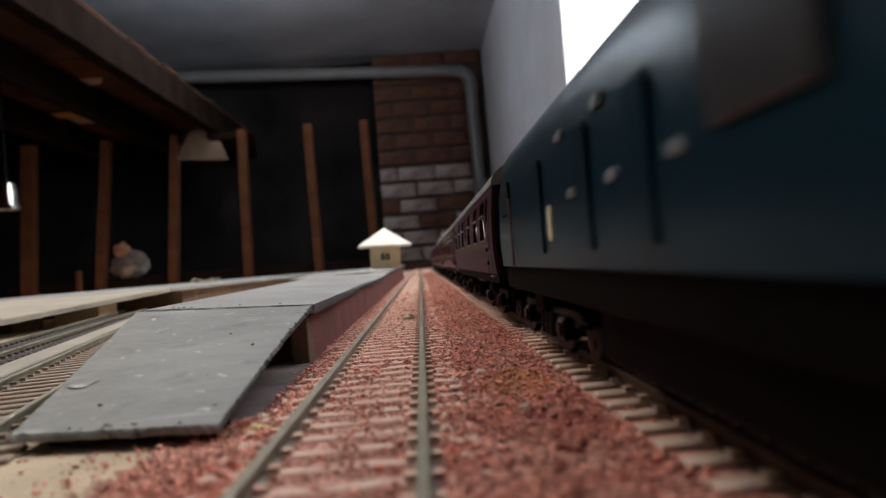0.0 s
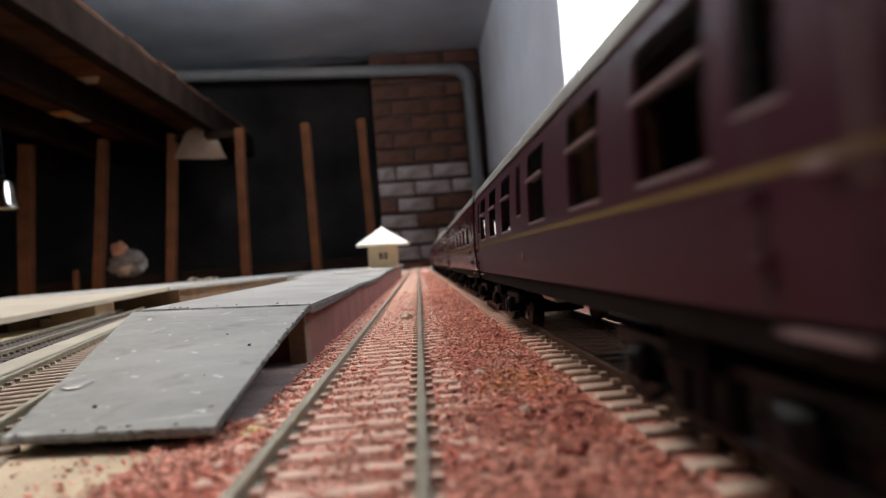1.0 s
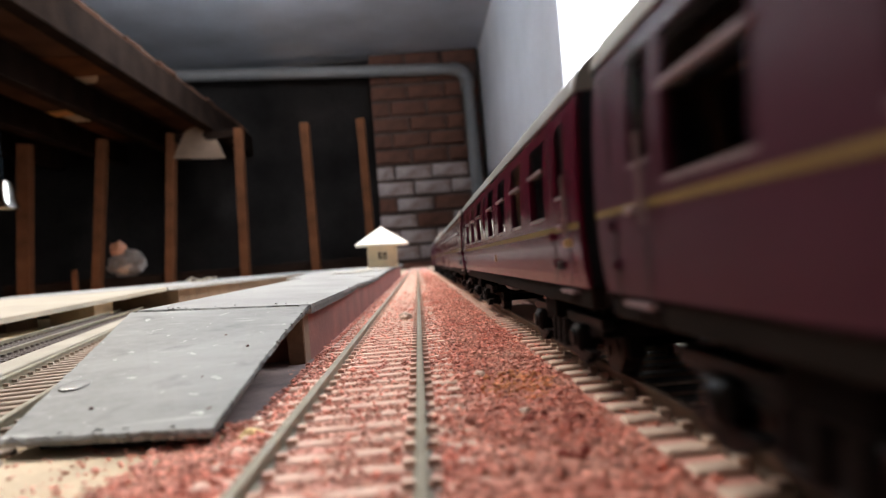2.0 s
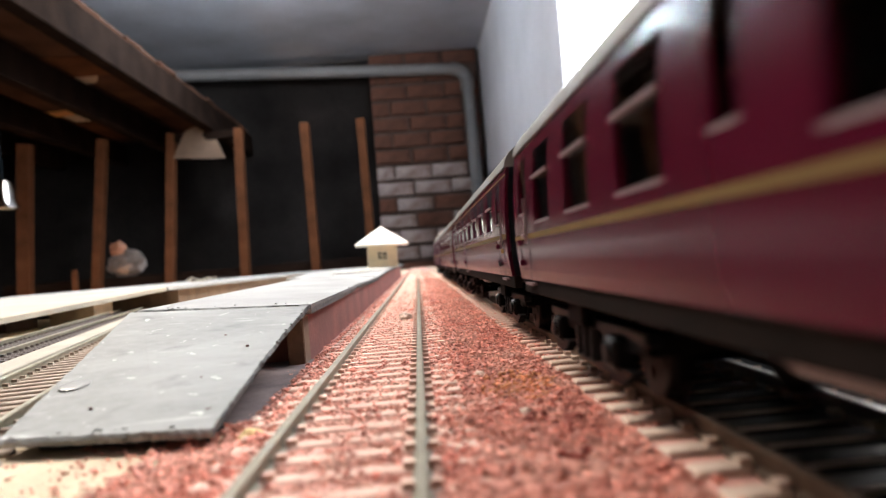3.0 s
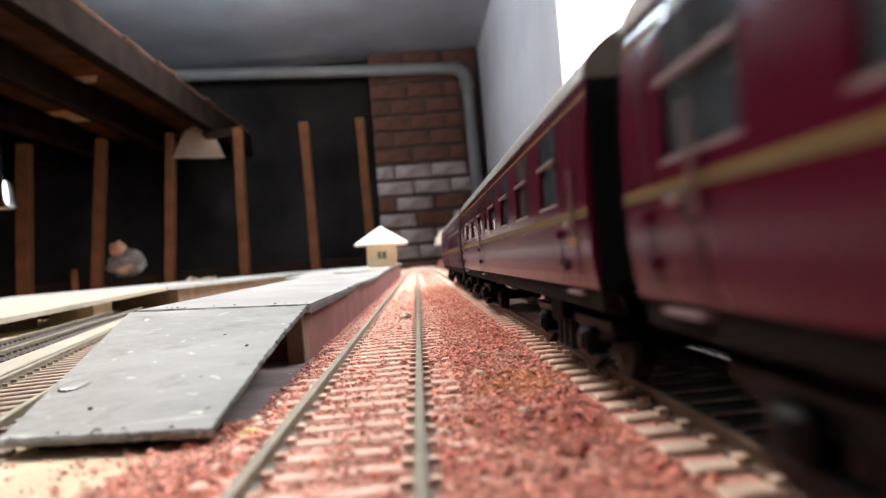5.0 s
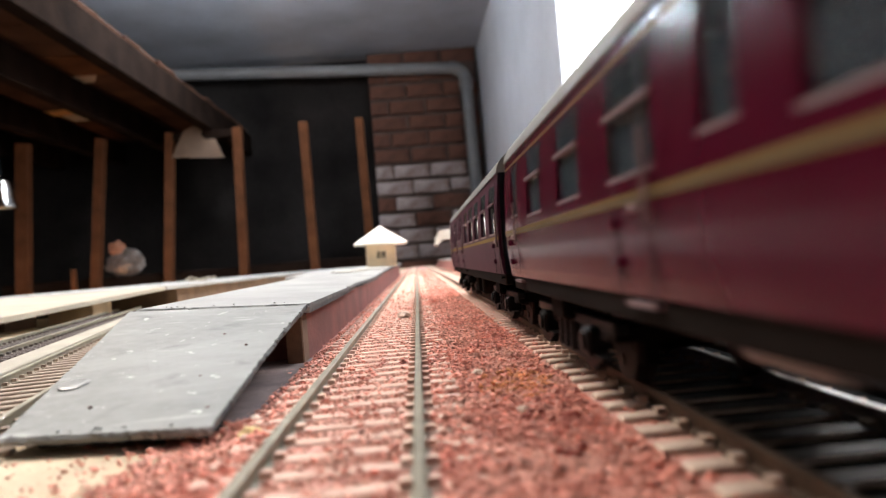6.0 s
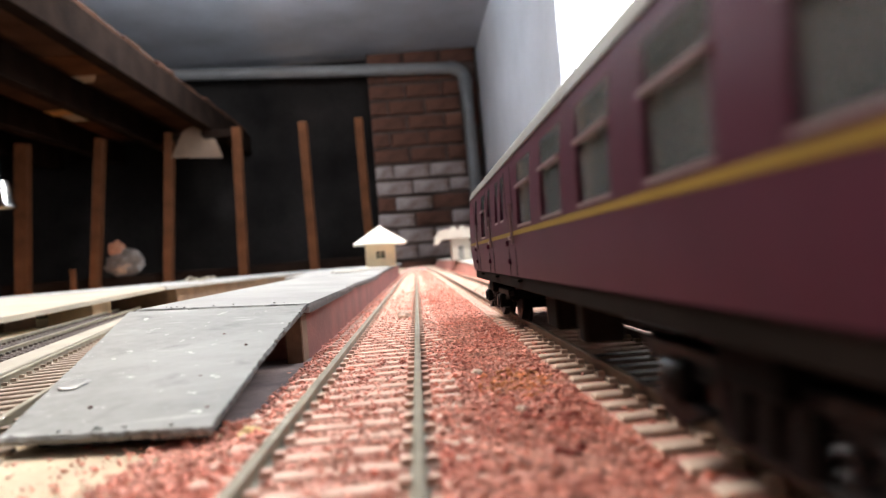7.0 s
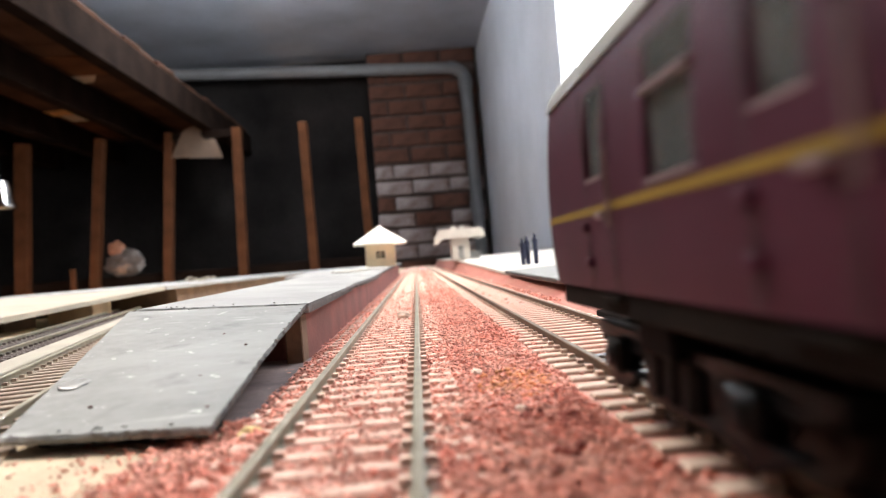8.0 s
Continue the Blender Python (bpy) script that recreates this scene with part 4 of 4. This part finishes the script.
def locomotive():
    c = thing("diesel_locomotive", Matrix(), "dark blue diesel locomotive with a black underframe", "locomotive", "")
    h = 118.0
    arc = [(-18.5, 16.7), (-18.8, 22), (-18.4, 33), (-17.2, 38.5)]
    for k in range(1, 12):
        a = math.pi - math.pi * k / 12
        arc.append((17.2 * math.cos(a), 38.5 + 10.5 * math.sin(a)))
    arc += [(17.2, 38.5), (18.4, 33), (18.8, 22), (18.5, 16.7)]
    body = extrude_profile(bmesh.new(), arc, -h + 6, h - 6)
    part("body", body, M_BLUE, c, smooth=True)
    for s in (-1, 1):
        bm = bmesh.new()
        a = [bm.verts.new((x * MM, s * (h - 6.0) * MM, z * MM)) for x, z in arc]
        b = [bm.verts.new((x * 0.86 * MM, s * h * MM, (16.7 + (z - 16.7) * 0.93) * MM)) for x, z in arc]
        n = len(arc)
        for i in range(n):
            bm.faces.new((a[i], a[(i + 1) % n], b[(i + 1) % n], b[i]))
        bm.faces.new(b)
        part("nose", bm, M_BELLOWS, c, "black cab end", smooth=True)
        part("end_marking", box(-9.5, -7, min(s * h, s * (h + 0.4)), max(s * h, s * (h + 0.4)), 27, 31), M_ORANGE, c, "small orange marking")
        for x in (-11, 11):
            bm = add_cyl(bmesh.new(), (x, s * h, 13.2), (x, s * (h + 4.5), 13.2), 0.9, seg=8)
            add_cyl(bm, (x, s * (h + 4.5), 13.2), (x, s * (h + 5.2), 13.2), 2.8, seg=12)
            part("buffer", bm, M_UNDER, c)
        x = s * 18.75
        for y0, y1, z0, z1 in ((-103, -90, 28, 35), (90, 103, 28, 35)):
            part("cab_window", box(x - 0.3, x + 0.3, y0, y1, z0, z1, bevel=0.2), M_BELLOWS, c, "dark cab side window")
        bm = add_cyl(bmesh.new(), (x - s * 0.2, 44.5, 24.5), (x + s * 0.15, 44.5, 24.5), 1.7, seg=16)
        add_cyl(bm, (x - s * 0.2, 44.5, 22.5), (x + s * 0.15, 44.5, 22.5), 1.7, seg=16)
        part("emblem", bm, M_PALEMARK, c, "pale oval emblem")
        part("side_window", box(x - 0.45, x + 0.3, -30, -16, 26.5, 36, bevel=0.2), M_SMOKED, c, "smoky grey engine-room window")
        for y0, y1 in ((50, 56), (18, 24), (-4, 2)):
            part("side_panel", box(x - 0.35, x + 0.06, y0, y1, 19, 34, bevel=0.15), M_BLUE, c, "raised bodyside panel")
        for y in (-84, 86):
            bm = bmesh.new()
            add_cyl(bm, (x + s * 0.6, y, 17), (x + s * 0.6, y, 31), 0.35, seg=6)
            part("handrail", bm, M_FRAME, c, "pale metal handrail")
        for y, z in ((35, 35), (14, 35.2), (28, 26.5), (8.6, 26.4), (-9.7, 26.3)):
            xs = s * (18.8 - 0.4 * max(0, (z - 24) / 11))
            part("side_plate", box(xs - 0.3, xs + 0.3, y - 2, y + 2, z - 0.6, z + 0.6, bevel=0.15), M_PLATE, c, "small pale side plate")
    for s in (-1, 1):
        for y in (-97, -59, 59, 97):
            part("axle_cap", add_cyl(bmesh.new(), (s * 15.3, y, 6.2), (s * 16.0, y, 6.2), 1.5, 1.3, 10), M_YELLOWCAP, c, "yellow axle-box cover")
    part("fuel_tank", box(-15, 15, -34, 34, 3.6, 13, bevel=1.2), M_UNDER, c)
    part("underframe", box(-17.4, 17.4, -h + 4, h - 4, 11.5, 16.6, bevel=0.3), M_UNDER, c)
    return c, bogie(c, -h + 40, 19) + bogie(c, h - 40, 19)


TRAIN.append(locomotive() + (-125.0,))


# ---- loft things ----
def build_posts():
    for xt, xb, w in ((-1842, -1879, 32), (-1481, -1540, 22), (-1148, -1192, 21), (-818, -832, 21), (-494, -491, 21), (-222, -217, 20)):
        ob = tagged(finish("timber_post", box(-w, w, -24, 24, -790, 735, bevel=3), M_TIMBER), "rough reddish-brown upright loft timber", "post", "loft posts")
        lean = math.degrees(math.atan2(xt - xb, 540))
        ob.matrix_basis = pose((xb - 0.055 * (xt - xb)) * MM, 3.5, 0, 0, lean, 0)
    for i, x in enumerate((-2410, -2050, -1690, -1310, -950)):
        ob = tagged(finish("ceiling_joist", box(-26, 26, 950, 4310, 728, 850, bevel=3), M_TIMBER_UNLIT), "rough-sawn loft joist running overhead, near-black for lack of light", "joist", "loft joists")
        ob.matrix_basis = pose(x * MM, 0, 0)
    rng = random.Random(11)
    y = 960
    while y < 4200:
        w = rng.uniform(110, 190)
        tagged(finish("loft_board", box(-2700 + rng.uniform(0, 260), -928 - rng.uniform(0, 14), y, y + w, 858, 874), M_DECK), "dark brown board laid across the loft joists", "board", "overhead boards")
        y += w + rng.uniform(1, 5)


build_posts()


def offcut(corners, thick, label, m):
    """A cut board: its outline extruded upwards or backwards."""
    bm = bmesh.new()
    f = bm.faces.new([bm.verts.new(Vector(c) * MM) for c in corners])
    r = bmesh.ops.extrude_face_region(bm, geom=[f])
    for v in r["geom"]:
        if isinstance(v, bmesh.types.BMVert):
            v.co += Vector(thick) * MM
    return tagged(finish("board_offcut", bm, m), label, "offcut", "stored offcuts")


def build_pipe():
    p = thing("waste_pipe", Matrix(), "grey plastic waste pipe turning down beside the pier", "pipe")
    y, r = FAR - 66, 34
    part("down_pipe", add_cyl(bmesh.new(), (396, y, -800), (369, y, 1030), r, seg=28), M_PIPE, p, smooth=True)
    bm = bmesh.new()
    rings = []
    for k in range(9):
        a = math.pi / 2 * k / 8
        cx, cz = 369 - 85 + 85 * math.cos(a), 1030 + 85 * math.sin(a)
        d = Vector((math.cos(a), 0, math.sin(a)))
        rings.append([bm.verts.new((Vector((cx, y, cz)) + (d * math.cos(b) + Vector((0, 1, 0)) * math.sin(b)) * (r + 5)) * MM) for b in [2 * math.pi * i / 24 for i in range(24)]])
    for k in range(8):
        for i in range(24):
            bm.faces.new((rings[k][i], rings[k][(i + 1) % 24], rings[k + 1][(i + 1) % 24], rings[k + 1][i]))
    part("elbow", bm, M_PIPE, p, smooth=True)
    part("cross_pipe", add_cyl(bmesh.new(), (287, y, 1115), (-1500, y, 1200), r, seg=28), M_PIPE, p, smooth=True)
    for z in (1020, 300):
        part("socket", add_cyl(bmesh.new(), (369 + (1030 - z) * 0.0147, y, z - 30), (369 + (1030 - z) * 0.0147, y, z + 30), r + 7, seg=28), M_PIPE, p, smooth=True)


build_pipe()


def build_work_lamp():
    w = thing("work_lamp", pose(-1.365, 2.45, 0.31), "chrome hanging work lamp, lit", "lamp")
    bm = bmesh.new()
    prof = [(10, 95), (28, 88), (34, 60), (38, 20), (46, 0)]
    n = 28
    rings = [[bm.verts.new((r * MM * math.cos(2 * math.pi * i / n), r * MM * math.sin(2 * math.pi * i / n), z * MM)) for i in range(n)] for r, z in prof]
    for k in range(len(rings) - 1):
        for i in range(n):
            bm.faces.new((rings[k][i], rings[k][(i + 1) % n], rings[k + 1][(i + 1) % n], rings[k + 1][i]))
    part("shade", bm, M_CHROME, w, smooth=True)
    bm = bmesh.new()
    bmesh.ops.create_uvsphere(bm, u_segments=16, v_segments=10, radius=0.018, matrix=Matrix.Translation((0, 0, 0.06)))
    part("bulb", bm, M_BULB, w, "glowing warm bulb", smooth=True)
    part("cord", add_cyl(bmesh.new(), (0, 0, 90), (0, 0, 547), 3, seg=8), M_BELLOWS, w)


build_work_lamp()


# Added lamp, hidden below the layout, that warms the overhead offcuts and posts
def build_fill_lamp():
    f = thing("fill_lamp", pose(-1.47, 2.85, -0.80), "added unseen warm lamp on the loft floor, lighting the offcuts", "lamp")
    part("base", add_cyl(bmesh.new(), (0, 0, 0), (0, 0, 16), 80, 70, 20), M_BELLOWS, f)
    part("stem", add_cyl(bmesh.new(), (0, 0, 16), (0, 0, 150), 9, seg=10), M_BELLOWS, f)
    part("socket", add_cyl(bmesh.new(), (0, 0, 150), (0, 0, 172), 16, 20, 14), M_BELLOWS, f)
    bm = bmesh.new()
    bmesh.ops.create_uvsphere(bm, u_segments=16, v_segments=10, radius=0.03, matrix=Matrix.Translation((0, 0, 0.2)))
    part("bulb", bm, M_BULB, f, "glowing warm bulb", smooth=True)


build_fill_lamp()


def build_light_fittings():
    b = thing("hanging_bulb", pose(-0.60, 2.70, 1.10), "bare cool-white bulb hanging from the ceiling, lit", "lamp")
    bm = bmesh.new()
    bmesh.ops.create_uvsphere(bm, u_segments=16, v_segments=10, radius=0.028)
    part("bulb", bm, M_COOLBULB, b, "glowing cool-white bulb", smooth=True)
    part("holder", add_cyl(bmesh.new(), (0, 0, 30), (0, 0, 66), 14, 11, 12), M_BELLOWS, b)
    part("cord", add_cyl(bmesh.new(), (0, 0, 64), (0, 0, 150), 3, seg=8), M_BELLOWS, b)
    f = thing("strip_light_fitting", pose(-0.45, 0.70, 0.850), "plain white ceiling strip light fitting", "lamp")
    part("housing", box(-30, 30, -270, 270, 0, 40, bevel=3), M_WHITE, f)
    for y in (-220, 220):
        part("hanger", add_cyl(bmesh.new(), (0, y, 38), (0, y, 1051), 3, seg=8), M_BELLOWS, f)


build_light_fittings()


def build_loft_clutter():
    up = (0, 0, 6)
    z = 851
    offcut([(-1315, 2846, z), (-1200, 2872, z), (-1240, 2950, z), (-1315, 2972, z)], up, "pale board offcut lying across the loft joists", M_SCRAP)
    offcut([(-1890, 3447, z), (-1480, 3366, z), (-1470, 3453, z), (-1890, 3538, z)], up, "board offcut lying across the loft joists, orange lamplight in its colour", M_ORANGE_LIT)
    offcut([(-1640, 3490, z), (-1465, 3495, z), (-1465, 3624, z), (-1640, 3626, z)], up, "pale board offcut lying across the loft joists", M_SCRAP)
    offcut([(-1890, 3640, z), (-1460, 3698, z), (-1460, 4187, z), (-1890, 4121, z)], up, "reddish-brown board offcut across the joists", M_TIMBER)
    offcut([(-1345, 2600, z), (-1130, 2620, z), (-1130, 2855, z), (-1345, 2860, z)], up, "reddish-brown board offcut across the joists", M_TIMBER)
    offcut([(-2300, 3669, z), (-1895, 3813, z), (-1895, 4000, z), (-2300, 3799, z)], up, "reddish-brown board offcut across the joists", M_TIMBER)
    # torn buff board nailed between two posts
    y = 3474
    torn = [(-1128, 612), (-1090, 690), (-1060, 742), (-1015, 760), (-968, 748), (-985, 715), (-962, 690), (-915, 690), (-880, 596)]
    offcut([(a, y, b - 6) for a, b in torn[::-1]] , (0, 3, 0), "torn buff hardboard piece fixed below the joists", M_SCRAP_DIM)
    tagged(finish("joist_noggin", box(-1160, -800, 3478, 3520, 690, 727, bevel=3), M_TIMBER_UNLIT), "timber noggin fixed between two posts, near-black for lack of light", "noggin")
    tagged(finish("wall_plate", box(-2000, -240, 3530, 3600, -790, 62, bevel=3), M_TIMBER_UNLIT), "timber plate added behind the loft posts, near-black as unlit", "timber plate")
    # clear bag with contents, standing on the plate
    b = thing("plastic_bag", pose(-1.425, 3.565, 0.062), "crumpled clear plastic bag with an orange top", "bag")
    rng = random.Random(5)
    for nm, m, rx, rz, cz, cx in (("contents", M_BAGFILL, 55, 42, 45, 0), ("film", M_BAG, 86, 64, 66, 5), ("neck", M_BAGNECK, 38, 34, 138, -28)):
        bm = bmesh.new()
        bmesh.ops.create_icosphere(bm, subdivisions=4, radius=1)
        for v in bm.verts:
            k = 1 + 0.26 * noise.noise(v.co * 2.3 + Vector((cx, rz, 0))) + 0.16 * abs(noise.noise(v.co * 4.5)) + 0.10 * abs(noise.noise(v.co * 9))
            v.co = Vector((cx + v.co.x * rx * k, v.co.y * 26 * k, max(1, cz + v.co.z * rz * k))) * MM
        part(nm, bm, m, b)


build_loft_clutter()


# ---- bricks of the pier ----
def build_bricks():
    pier = bpy.data.objects["brick_pier"]
    rng = random.Random(21)
    meshes = []
    for m in (M_BRICK, M_BRICK_PALE):
        for k in range(4):
            bm = box(-101, 101, -15, 12, -37, 37, bevel=5)
            for v in bm.verts:
                v.co += Vector((rng.uniform(-4, 4), rng.uniform(-3, 3), rng.uniform(-3, 3))) * MM
            me = bpy.data.meshes.new("brick")
            bm.to_mesh(me)
            bm.free()
            me.materials.append(m)
            meshes.append(me)
    z, row = -20, 0
    while z < 1300:
        x = -196 + (104 if row % 2 else 52)
        while x < 400:
            pale = rng.random() < (0.82 if z < 560 else 0.0)
            half = x == -196 + 52
            me = meshes[rng.randrange(4) + (4 if pale else 0)]
            ob = new("brick", me)
            ob.parent = pier
            ob.matrix_basis = pose(x * MM, (FAR + 2) * MM, z * MM, 0, rng.uniform(-1, 1), rng.uniform(-1, 1)) @ Matrix.Diagonal((0.48 if half else 1, 1, 1, 1))
            x += 160 if half else 216
        z += 94
        row += 1


build_bricks()


# ---- motion ----
def along(t):
    """Place of the first coupling along the track, in millimetres."""
    return 186 - 171.0 * t + 1.2 * t * t


def motions():
    steps = [k * 0.25 for k in range(33)]
    fine_steps = [k / 30 for k in range(241)]
    for ob, wheels, offset in TRAIN:
        walk(ob, [(t, pose(TRACK_B * MM, (along(t) + offset) * MM, 0)) for t in steps])
        for ws, y in wheels:
            walk(ws, [(t, pose(0, y * MM, 6.25 * MM, math.degrees((along(0) - along(t)) / 6.25), 0, 0)) for t in fine_steps])


motions()
